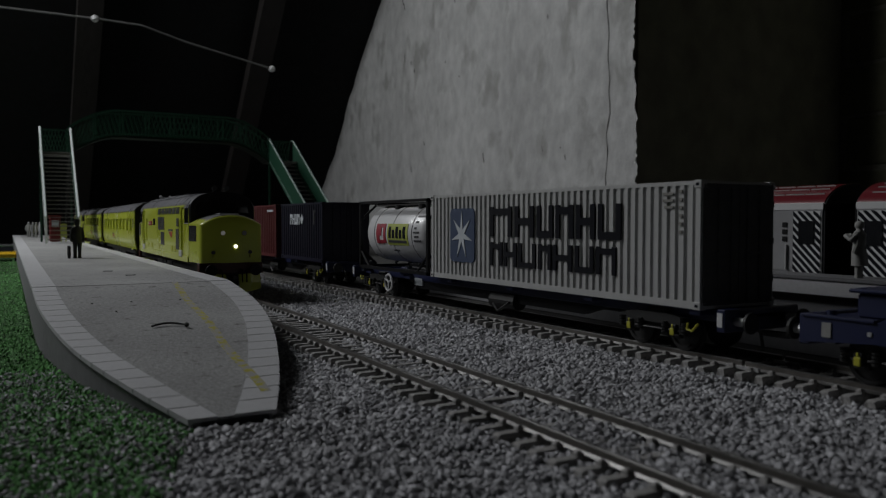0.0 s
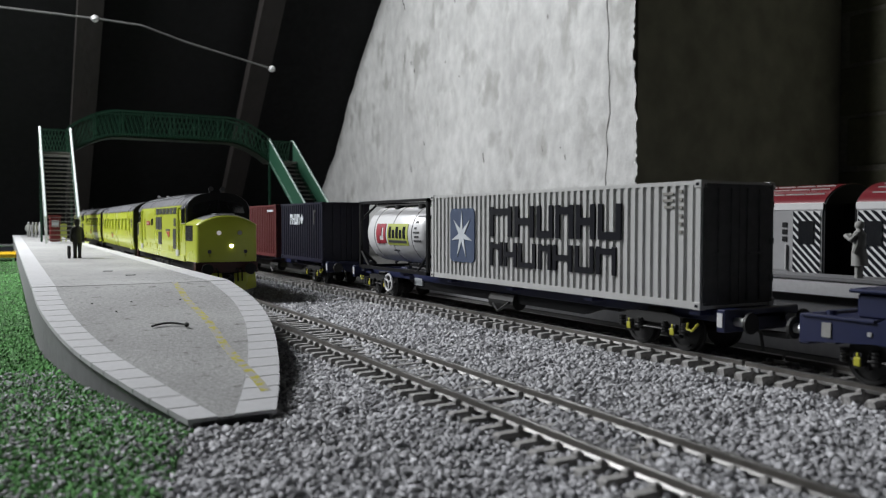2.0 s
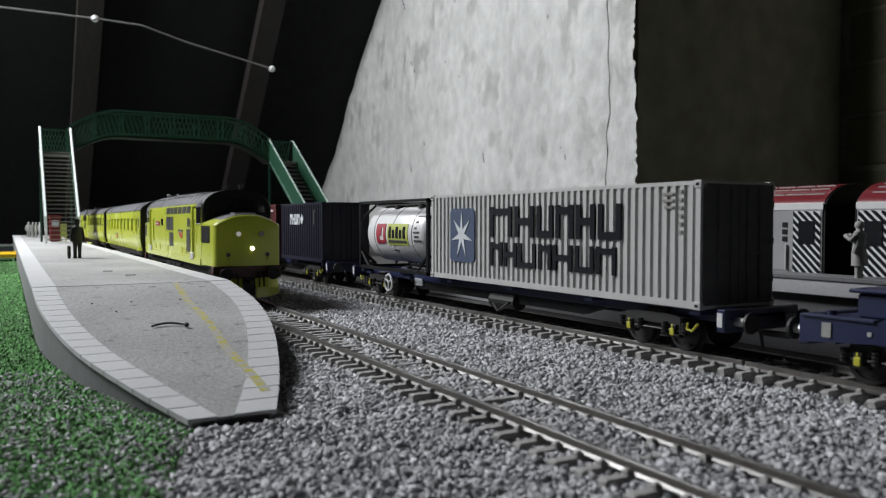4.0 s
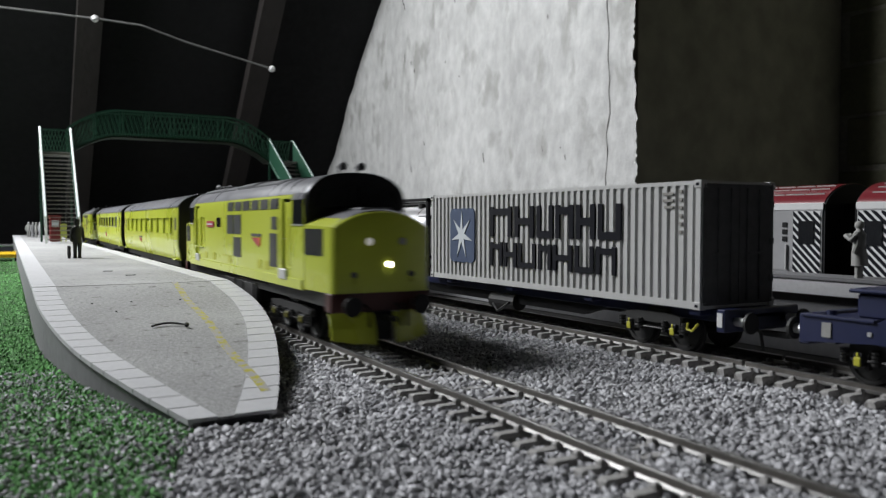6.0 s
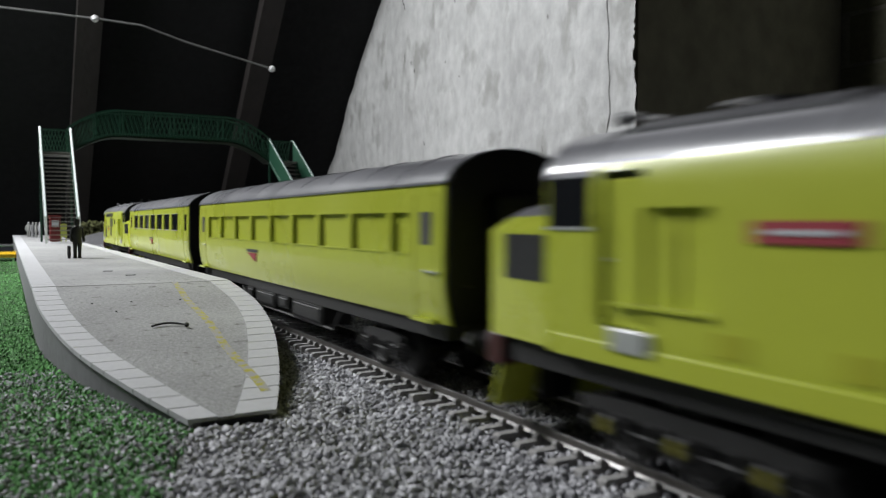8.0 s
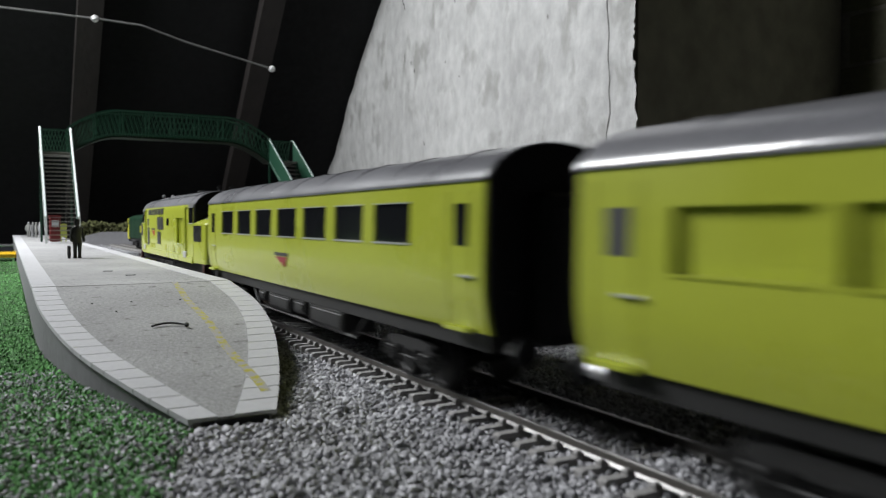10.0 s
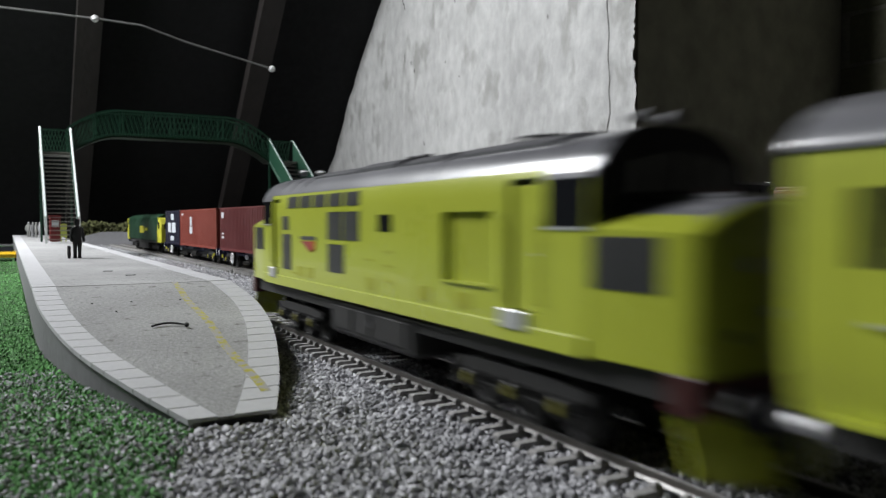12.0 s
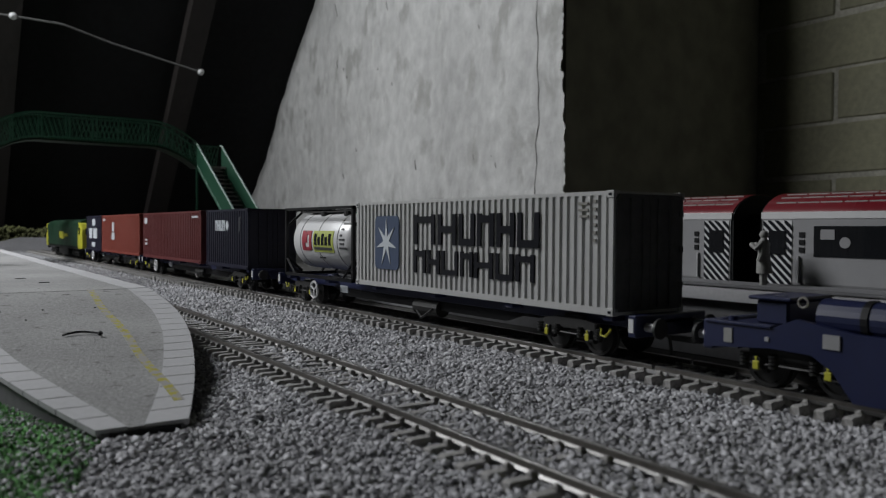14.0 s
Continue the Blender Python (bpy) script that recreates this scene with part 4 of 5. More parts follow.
    for s in (-1, 1):
        x0, x1 = s * (W - 0.0004), s * (W + 0.0002)
        y = 0.130 if not blanked else 0.150
        bm = B()
        loft(bm, [[(x, y, 0.0290), (x, y + 0.0135, 0.0290), (x, y + 0.0025, 0.0258)] for x in (x0, x1)])
        part("emblem", bm, LOGO_RED, e, "red arrow emblem")
        part("emblem_bar", boxes((min(x0, x1), max(x0, x1), y - 0.001, y + 0.0145, 0.0294, 0.0305)), GRILLE, e)
    part("underframe", boxes((-0.0152, 0.0152, 0.004, L - 0.004, 0.0150, 0.0189)), UNDER, e)
    for s in (-1, 1):
        for y, w, z0 in ((0.085, 0.030, 0.0085), (0.120, 0.012, 0.0100), (0.136, 0.026, 0.0090), (0.166, 0.010, 0.0105)):
            case = part("equipment_box", boxes((*sorted((s * 0.0045, s * 0.0150)), y, y + w, z0, 0.0152), bevel=0.0006), UNDER, e, "black underfloor equipment box")
            part("box_lid", boxes((*sorted((s * 0.0149, s * 0.0154)), y + 0.0015, y + w - 0.0015, z0 + 0.0012, 0.0140), bevel=0.0002), UNDER, case)
        part("truss_rod", tube(B(), [(s * 0.0140, 0.070, 0.0150), (s * 0.0140, 0.078, 0.0085), (s * 0.0140, 0.178, 0.0085), (s * 0.0140, 0.186, 0.0150)], 0.0005, 5), UNDER, e)
    return e


def bars(parent, text_w, y0, z0, h, x, material, name="lettering", flip=1):
    """A row of plain upright and level strokes, one cluster for each width given."""
    y = y0
    for k, w in enumerate(text_w):
        t = min(w * 0.30, h * 0.2)
        a = (x - 0.00035, x + 0.0002)
        rects = [(y - t, y, z0, z0 + h), (y - w, y - w + t, z0, z0 + h)]
        mid = (0.72, 0.40, 0.0)[k % 3]
        rects.append((y - w + t, y - t, z0 + h * mid, z0 + h * mid + h * 0.22))
        part(name, boxes(*[(*a, *r) for r in rects]), material, parent, "plain dark bars of lettering")
        y -= w * 1.16


def container(name, label, length, height, material, ribs):
    """Near corner of the camera-side bottom edge at the origin, running back along y."""
    e = thing(name, label, "shipping container", "containers")
    W, t = 0.032, 0.0007
    part("body", boxes((t, W - t, t, length - t, 0.001, height - 0.0006)), material, e)
    p = 0.0022
    fr = B()
    for x in (0, W - p):
        for y in (0, length - p):
            box(fr, x, x + p, y, y + p, 0, height, bevel=0.0002)
    for x in (0, W - 0.0014):
        box(fr, x, x + 0.0014, p, length - p, 0, 0.0022), box(fr, x, x + 0.0014, p, length - p, height - 0.0012, height)
    for y in (0, length - 0.0014):
        box(fr, p, W - p, y, y + 0.0014, 0, 0.0022), box(fr, p, W - p, y, y + 0.0014, height - 0.0016, height)
    part("frame", fr, material, e)
    bm = B()
    step = (length - 2 * p) / ribs
    for x0, d in ((t, -1), (W - t, 1)):
        for k in range(ribs):
            y = p + (k + 0.5) * step
            xo = x0 + d * 0.00065
            loft(bm, [[(x0, y - step * 0.36, z), (xo, y - step * 0.22, z), (xo, y + step * 0.22, z), (x0, y + step * 0.36, z)] for z in (0.0022, height - 0.0012)])
    for k in range(ribs):   # roof corrugations
        y = p + (k + 0.5) * step
        box(bm, 0.0012, W - 0.0012, y - step * 0.24, y + step * 0.24, height - 0.0008, height - 0.0001)
    part("corrugation", bm, material, e)
    for x in (0, W):
        for y in (0, length):
            for z in (0, height):
                sx, sy, sz = (1 if x == 0 else -1), (1 if y == 0 else -1), (1 if z == 0 else -1)
                xs, ys, zs = sorted((x - sx * 0.0003, x + sx * 0.0023)), sorted((y - sy * 0.0003, y + sy * 0.0026)), sorted((z - sz * 0.0002, z + sz * 0.0022))
                cast = part("corner_casting", boxes((*xs, *ys, *zs), bevel=0.0002), material, e)
                ym, zm, xf = (ys[0] + ys[1]) / 2, (zs[0] + zs[1]) / 2, (xs[0] if x == 0 else xs[1])
                part("eye", boxes((xf - 0.0001, xf + 0.0001, ym - 0.0006, ym + 0.0006, zm - 0.0004, zm + 0.0004)), INK, cast)
    # On the grey container, door end colour is darkened to carry its shade.
    for x in (0.007, 0.0125, 0.0195, 0.025):
        part("locking_bar", tube(B(), [(x, -0.0004, 0.002), (x, -0.0004, height - 0.002)], 0.0004, 6), DOOR_SHADE if material is BOX_GREY else material, e)
    doors = DOOR_SHADE if material is BOX_GREY else material
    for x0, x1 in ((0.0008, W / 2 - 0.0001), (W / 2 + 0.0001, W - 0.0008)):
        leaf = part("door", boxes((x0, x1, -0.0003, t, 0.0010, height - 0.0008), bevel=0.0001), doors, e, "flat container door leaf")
        for k in range(3):
            z = height * (0.2 + 0.3 * k)
            part("hinge", boxes((x0 if x0 < 0.01 else x1 - 0.0016, x0 + 0.0016 if x0 < 0.01 else x1, -0.0007, -0.0002, z, z + 0.0018)), doors, leaf)
        part("handle", boxes((x0 + 0.004, x0 + 0.010, -0.0009, -0.0003, height * 0.42, height * 0.42 + 0.0007)), doors, leaf)
    return e


def wagon(label, y0, y1, m):
    e = thing("container_wagon", label, "wagon", "container wagons", m)
    L = y1 - y0
    part("deck", boxes((-0.0098, -0.0075, 0, L, 0.0118, 0.0155), (0.0075, 0.0098, 0, L, 0.0118, 0.0155), (-0.0075, 0.0075, 0, L, 0.0135, 0.0150), bevel=0.0003), WAGON_BLUE, e, "dark blue steel wagon frame")
    bm = B()
    for s in (-1, 1):
        loft(bm, [[(s * 0.0072, 0.055, 0.0120), (s * 0.0072, 0.068, 0.0080), (s * 0.0072, L - 0.068, 0.0080), (s * 0.0072, L - 0.055, 0.0120)], [(s * 0.0092, 0.055, 0.0120), (s * 0.0092, 0.068, 0.0080), (s * 0.0092, L - 0.068, 0.0080), (s * 0.0092, L - 0.055, 0.0120)]])
    part("solebar", bm, BLACK, e, "black fish-bellied solebar")
    for y, s in ((0.0, -1), (L, 1)):
        part("headstock", boxes((-0.0160, 0.0160, *sorted((y, y - s * 0.003)), 0.0100, 0.0165), bevel=0.0003), WAGON_BLUE, e)
        part("notice_plate", boxes((-0.01625, -0.01595, *sorted((y - s * 0.0008, y - s * 0.0026)), 0.0115, 0.0155)), WHITE, e, "small white notice plate")
        buffers(e, y, s, 0.0130)
        bogie(e, y - s * 0.030, 2, 0.0122, 0.0098, AXLE_YELLOW, 0.0060)
        part("brake_pipe", tube(B(), [(-0.006, y, 0.012), (-0.006, y + s * 0.004, 0.010), (-0.006, y + s * 0.005, 0.005)], 0.0005), UNDER, e)
        part("lashing_hook", tube(B(), [(-0.0155, y - s * 0.010, 0.0115), (-0.0158, y - s * 0.012, 0.0092), (-0.0158, y - s * 0.014, 0.0095), (-0.0155, y - s * 0.014, 0.0115)], 0.0004), AXLE_YELLOW, e, "yellow lashing ring")
    for s in (-1, 1):
        bm = B()
        for k in range(14):
            a, b = 2 * math.pi * k / 14, 2 * math.pi * (k + 1) / 14
            tube(bm, [(s * 0.0162, L - 0.047 + 0.0042 * math.cos(a), 0.0098 + 0.0042 * math.sin(a)), (s * 0.0162, L - 0.047 + 0.0042 * math.cos(b), 0.0098 + 0.0042 * math.sin(b))], 0.0006, 5)
        for k in range(3):
            a = 2 * math.pi * k / 3 + 0.5
            tube(bm, [(s * 0.0162, L - 0.047, 0.0098), (s * 0.0162, L - 0.047 + 0.0042 * math.cos(a), 0.0098 + 0.0042 * math.sin(a))], 0.0005, 5)
        part("brake_wheel", bm, WHITE, e, "white spoked handbrake wheel")
        x0, x1 = sorted((s * 0.0092, s * 0.0100))
        part("data_panel", boxes((x0, x1, L - 0.072, L - 0.064, 0.0095, 0.0130)), LOGO_PALE, e, "pale data panel")
        part("brake_rigging", tube(B(), [(s * 0.013, 0.11, 0.0086), (s * 0.013, 0.118, 0.0045), (s * 0.013, 0.122, 0.0072)], 0.0006), UNDER, e)
    for k in range(6):   # container spigot outriggers
        y = 0.012 + (L - 0.024) * k / 5
        part("outrigger", boxes((-0.0150, 0.0150, y - 0.0022, y + 0.0022, 0.0138, 0.0156), bevel=0.0003), WAGON_BLUE, e)
    part("brake_cylinder", disc(B(), (-0.008, L * 0.42, 0.0085), (0, 1, 0), 0.0035, 0.018, 14), UNDER, e)
    return e


def goods(y):
    return pose(GOODS_X, y, DATUM)


DECK = DATUM + 0.0157
for a, b in ((0.1505, 0.4120), (0.4500, 0.7160), (0.7225, 0.9750)):
    wagon("dark blue container flat wagon with yellow axleboxes", a, b, goods(a))

grey = container("container", "light grey forty foot container with large dark lettering", 0.1603, 0.0375, BOX_GREY, 46)
grey.matrix_basis = pose(GOODS_X - 0.016, 0.1595, DECK)
X0 = -0.0001
corner = lambda cy, cz, a0: [(cy + 0.0022 * math.cos(radians(a)), cz + 0.0022 * math.sin(radians(a))) for a in (a0, a0 + 30, a0 + 60, a0 + 90)]
outline = corner(0.1400, 0.0290, 0) + corner(0.1244, 0.0290, 90) + corner(0.1244, 0.0102, 180) + corner(0.1400, 0.0102, 270)
part("emblem_panel", loft(B(), [[(x, y, z) for y, z in outline] for x in (X0 - 0.0003, X0 + 0.0004)]), LOGO_BLUE, grey, "blue panel with a pale star")
bm = B()
star = []
for k in range(14):
    a, r = math.pi / 2 + math.pi * k / 7, (1.0 if k % 2 == 0 else 0.27)
    star.append((0.1322 + 0.0086 * r * math.cos(a), 0.0197 + 0.0105 * r * math.sin(a)))
loft(bm, [[(X0 - 0.0003 - d, y, z) for y, z in star] for d in (0.0, 0.0003)])
part("star", bm, LOGO_PALE, grey)
bars(grey, [0.0150, 0.0122, 0.0098, 0.0100, 0.0098, 0.0112], 0.1100, 0.0195, 0.0120, X0, INK)
bars(grey, [0.0086, 0.0086, 0.0108, 0.0078, 0.0108, 0.0096, 0.0096], 0.1100, 0.0078, 0.0094, X0, INK)
for k, (w, z) in enumerate(((0.0042, 0.0335), (0.0042, 0.0315), (0.0036, 0.0295))):
    part("stencil", boxes((X0 - 0.0002, X0 + 0.0004, 0.0105, 0.0105 + w, z, z + 0.0008)), STAIR_GREY, grey)
for k in range(6):
    part("stencil", boxes((X0 - 0.0002, X0 + 0.0004, 0.0070, 0.0083, 0.0220 + k * 0.0024, 0.0230 + k * 0.0024)), STAIR_GREY, grey)

navy = container("container", "dark navy twenty foot container with a white mark", 0.079, 0.0375, BOX_BLUE, 18)
navy.matrix_basis = pose(GOODS_X - 0.016, 0.459, DECK)
bars(navy, [0.0042] * 4, 0.0590, 0.0235, 0.0070, X0, LOGO_PALE)
part("mark", loft(B(), [[(x, 0.0395, 0.027), (x, 0.0365, 0.0305), (x, 0.0335, 0.027), (x, 0.0365, 0.0235)] for x in (X0 - 0.0002, X0 + 0.0003)]), LOGO_PALE, navy, "white diamond mark")
part("stencil", boxes((X0 - 0.0002, X0 + 0.0004, 0.0105, 0.0150, 0.0315, 0.0325), (X0 - 0.0002, X0 + 0.0004, 0.0130, 0.0150, 0.0235, 0.0315)), GRILLE, navy)
red = container("container", "maroon forty foot container with small pale marks", 0.160, 0.0375, BOX_RED, 36)
red.matrix_basis = pose(GOODS_X - 0.016, 0.5505, DECK)
rust = container("container", "rust red forty foot container with a pale emblem", 0.158, 0.0375, BOX_ORANGE, 36)
rust.matrix_basis = pose(GOODS_X - 0.016, 0.7245, DECK)
blue = container("container", "navy twenty foot container with white emblem shapes", 0.079, 0.0375, BOX_BLUE, 18)
blue.matrix_basis = pose(GOODS_X - 0.016, 0.8865, DECK)
for ob, rects in ((red, ((0.146, 0.154, 0.0285, 0.0335), (0.146, 0.153, 0.0105, 0.0125), (0.146, 0.153, 0.0140, 0.0155), (0.006, 0.020, 0.0325, 0.0340))),
                  (rust, ((0.098, 0.110, 0.013, 0.020), (0.100, 0.108, 0.021, 0.030), (0.140, 0.150, 0.032, 0.034))),
                  (blue, ((0.020, 0.040, 0.013, 0.024), (0.046, 0.062, 0.013, 0.024), (0.030, 0.045, 0.027, 0.034), (0.030, 0.048, 0.004, 0.009)))):
    for r in rects:
        part("stencil", boxes((X0 - 0.0002, X0 + 0.0004, *r)), LOGO_PALE, ob, "pale painted mark")

# tank container on the first wagon
tank = thing("tank_container", "white twenty foot tank container in a dark frame", "tank container", "containers", pose(GOODS_X - 0.016, 0.3235, DECK))
Lt, H, W = 0.0790, 0.0365, 0.032
bm = B()
rings = []
for y, r in ((0.0035, 0.004), (0.0040, 0.0090), (0.0060, 0.0130), (0.0095, 0.0150), (Lt - 0.0095, 0.0150), (Lt - 0.0060, 0.0130), (Lt - 0.0040, 0.0090), (Lt - 0.0035, 0.004)):
    rings.append([(W / 2 + r * math.cos(a), y, 0.0192 + r * math.sin(a)) for a in [2 * math.pi * k / 40 for k in range(40)]])
loft(bm, rings)
part("tank", bm, WHITE, tank, "glossy white cylindrical tank", smooth=True)
for y in (0.018, 0.0395, 0.061):
    part("tank_band", loft(B(), [[(W / 2 + 0.0152 * math.cos(a), y + d, 0.0192 + 0.0152 * math.sin(a)) for a in [2 * math.pi * k / 40 for k in range(40)]] for d in (0, 0.0004)]), UNIT_GREY, tank)
bm = B()
for y in (0.0, Lt - 0.0016):
    for x in (0, W - 0.0016):
        box(bm, x, x + 0.0016, y, y + 0.0016, 0, H)
    box(bm, 0, W, y, y + 0.0016, 0, 0.0016), box(bm, 0, W, y, y + 0.0016, H - 0.0016, H)
    for x, s in ((0.001, 1), (W - 0.001, -1)):
        for z, t in ((0.002, 1), (H - 0.002, -1)):
            tube(bm, [(x, y + 0.0008, z + t * 0.008), (x + s * 0.009, y + 0.0008, z)], 0.0007, 5)
for x in (0, W - 0.0014):
    box(bm, x, x + 0.0014, 0.0016, Lt - 0.0016, H - 0.0014, H), box(bm, x, x + 0.0014, 0.0016, Lt - 0.0016, 0, 0.0016)
    for y, d in ((0.001, 1), (Lt - 0.001, -1)):
        tube(bm, [(x + 0.0007, y, 0.0095), (x + 0.0007, y + d * 0.0105, 0.001)], 0.0006, 5)
part("frame", bm, BLACK, tank, "black steel tank frame")
part("walkway", boxes((0.0090, 0.0230, 0.004, Lt - 0.004, H - 0.0026, H - 0.0018)), UNDER, tank)
for y in (0.022, 0.048):
    part("manlid", disc(B(), (0.010, y, H - 0.0045), (0, 0, 1), 0.0028, 0.0024, 14), UNDER, tank)


def on_tank(name, y0, y1, a0, a1, material, lift=0.00025, label=""):
    aa = [radians(a0 + (a1 - a0) * k / 6) for k in range(7)]
    ring = lambda r: [[(W / 2 - r * math.cos(a), y, 0.0192 + r * math.sin(a)) for a in aa] for y in (y0, y1)]
    lo, hi = ring(0.0149), ring(0.0150 + lift)
    bm = B()
    loft(bm, [lo[0] + hi[0][::-1], lo[1] + hi[1][::-1]])
    part(name, bm, material, tank, label)


on_tank("emblem_panel", 0.0225, 0.0455, -22, 20, LOGO_LIME, 0.0002, "lime green emblem panel")
for k in range(5):
    on_tank("lettering", 0.0250 + k * 0.0040, 0.0275 + k * 0.0040, -8, 14 - (k % 2) * 6, INK, 0.0004)
on_tank("lettering", 0.0240, 0.0440, -17, -12, GRILLE, 0.0004)
for y0, y1, a0, a1 in ((0.0475, 0.0500, -18, 20), (0.0500, 0.0540, 12, 20), (0.0525, 0.0550, -4, 16), (0.0500, 0.0545, -20, -13), (0.0550, 0.0585, -20, 20)):
    on_tank("emblem", y0, y1, a0, a1, LOGO_RED, 0.0003)
for k, (y0, y1, a) in enumerate(((0.0060, 0.0160, 34), (0.0130, 0.0155, 22), (0.0135, 0.0155, 10), (0.0105, 0.0160, 2), (0.0110, 0.0150, -6), (0.0090, 0.0160, -14), (0.036, 0.042, -36))):
    on_tank("stencil", y0, y1, a, a + 3.5, GRILLE, 0.0003)

# empty blue wagon coupled in front
low = thing("low_wagon", "empty dark blue low-floor wagon with yellow axleboxes", "wagon", m=goods(-0.125))
L = 0.2520
part("deck", boxes((-0.0150, 0.0150, 0.040, L - 0.040, 0.0030, 0.0060), bevel=0.0005), WAGON_BLUE, low)
for y0, y1 in ((0, 0.040), (L - 0.040, L)):
    part("end_deck", boxes((-0.0150, 0.0150, y0, y1, 0.0135, 0.0176), bevel=0.0005), WAGON_BLUE, low, "raised blue end platform")
for s in (-1, 1):
    bm = B()
    loft(bm, [[(x, L - 0.001, 0.0112), (x, L - 0.020, 0.0128), (x, L - 0.0300, 0.0125), (x, L - 0.0350, 0.0095), (x, L - 0.0400, 0.0030), (x, 0.045, 0.0030), (x, 0.045, 0.0150), (x, L - 0.0400, 0.0185), (x, L - 0.0260, 0.0205), (x, L - 0.0200, 0.0178), (x, L - 0.001, 0.0178)] for x in (s * 0.0148, s * 0.0166)])
    part("side_girder", bm, WAGON_BLUE, low, "curved blue side girder")
    part("girder_flange", boxes((*sorted((s * 0.0140, s * 0.0172)), L - 0.0200, L - 0.001, 0.0176, 0.0184), bevel=0.0002), WAGON_BLUE, low)
part("bolster", boxes((-0.0105, 0.0060, L - 0.0205, L - 0.0115, 0.0178, 0.0240), bevel=0.0006), WAGON_BLUE, low)
part("bolster_cap", boxes((-0.0120, 0.0075, L - 0.0220, L - 0.0100, 0.0240, 0.0250), bevel=0.0004), WAGON_BLUE, low)
part("air_tank", disc(B(), (-0.0105, L - 0.0900, 0.0212), (0, 1, 0), 0.0044, 0.0600, 20), WAGON_BLUE, low, "blue air reservoir")
for y in (L - 0.0420, L - 0.0600):
    part("tank_strap", disc(B(), (-0.0105, y, 0.0212), (0, 1, 0), 0.0047, 0.0016, 20), BLACK, low)
for y in (L - 0.0060, L - 0.0260):
    part("bolt", disc(B(), (-0.0120, y, 0.0178), (0, 0, 1), 0.0012, 0.0014, 10), WAGON_BLUE, low)
part("headstock", boxes((-0.0165, 0.0165, L - 0.003, L, 0.0105, 0.0182), bevel=0.0004), WAGON_BLUE, low)
part("notice_plate", boxes((-0.0169, -0.0164, L - 0.0090, L - 0.0066, 0.0130, 0.0166)), FIGURE_PALE, low, "pale notice plate")
part("notice_plate", boxes((-0.0170, -0.0164, L - 0.0370, L - 0.0330, 0.0145, 0.0178)), UNIT_GREY, low, "pale notice plate")
part("rivet", boxes((-0.0169, -0.0164, L - 0.0192, L - 0.0182, 0.0145, 0.0155)), SILVER, low)
buffers(low, L, 1, 0.0135, UNDER)
bogie(low, L - 0.0240, 2, 0.0122, 0.0098, AXLE_YELLOW, 0.0060)
bogie(low, 0.032, 2, 0.0122, 0.0098, AXLE_YELLOW, 0.0060)
bm = B()
for k in range(14):
    a, b = 2 * math.pi * k / 14, 2 * math.pi * (k + 1) / 14
    tube(bm, [(-0.0150, L - 0.0270 + 0.0012 * math.cos(a), 0.0245 + 0.0012 * math.sin(a)), (-0.0150, L - 0.0270 + 0.0012 * math.cos(b), 0.0245 + 0.0012 * math.sin(b))], 0.0003, 5)
part("brake_wheel", bm, STAIR_GREY, low)

# goods locomotive at the head of the container train
ge = thing("goods_locomotive", "dark green goods locomotive with yellow ends", "locomotive", m=goods(0.992))
GL = 0.268
bm = B()
loft(bm, [[(x, y, z) for x, z in [(-0.0172, 0.0175), (-0.0172, 0.0430)] + arc(0.0166, 0.0455, 0.0052) + [(0.0172, 0.0430), (0.0172, 0.0175)]] for y in (0.016, GL - 0.016)])
part("body", bm, GREEN_DARK, ge, "dark green body")
for y, s in ((0.0, 1), (GL, -1)):
    bm = B()
    loft(bm, [[(x * k, y + s * d, z) for x, z in ((-0.0170, 0.0155), (-0.0172, 0.0330), (-0.0166, 0.0455 - drop), (0.0166, 0.0455 - drop), (0.0172, 0.0330), (0.0170, 0.0155))] for d, k, drop in ((0.0, 0.93, 0.008), (0.004, 1.0, 0.001), (0.020, 1.012, -0.0006))])
    part("cab", bm, AXLE_YELLOW, ge, "yellow cab end")
    part("windscreen", boxes((-0.0125, 0.0125, *sorted((y - s * 0.0002, y + s * 0.003)), 0.0320, 0.0392)), GLASS_DARK, ge)
    plate(ge, "cab_window", *sorted((y + s * 0.0065, y + s * 0.0130)), 0.0320, 0.0400, 0.0173, GLASS_DARK, 0.0003)
    buffers(ge, y, -s, 0.0138)
    bogie(ge, y + s * 0.052, 3, 0.0122, 0.0125)
plate(ge, "emblem_bar", 0.088, 0.112, 0.0290, 0.0325, 0.0172, AXLE_YELLOW, 0.0003, "yellow bar emblem")
plate(ge, "emblem_bar", 0.116, 0.150, 0.0260, 0.0350, 0.0172, AXLE_YELLOW, 0.0003, "yellow bar emblem")
part("fuel_tank", boxes((-0.015, 0.015, 0.100, 0.170, 0.0055, 0.0175), bevel=0.001), UNDER, ge)
part("underframe", boxes((-0.0160, 0.0160, 0.003, GL - 0.003, 0.0140, 0.0178)), UNDER, ge)


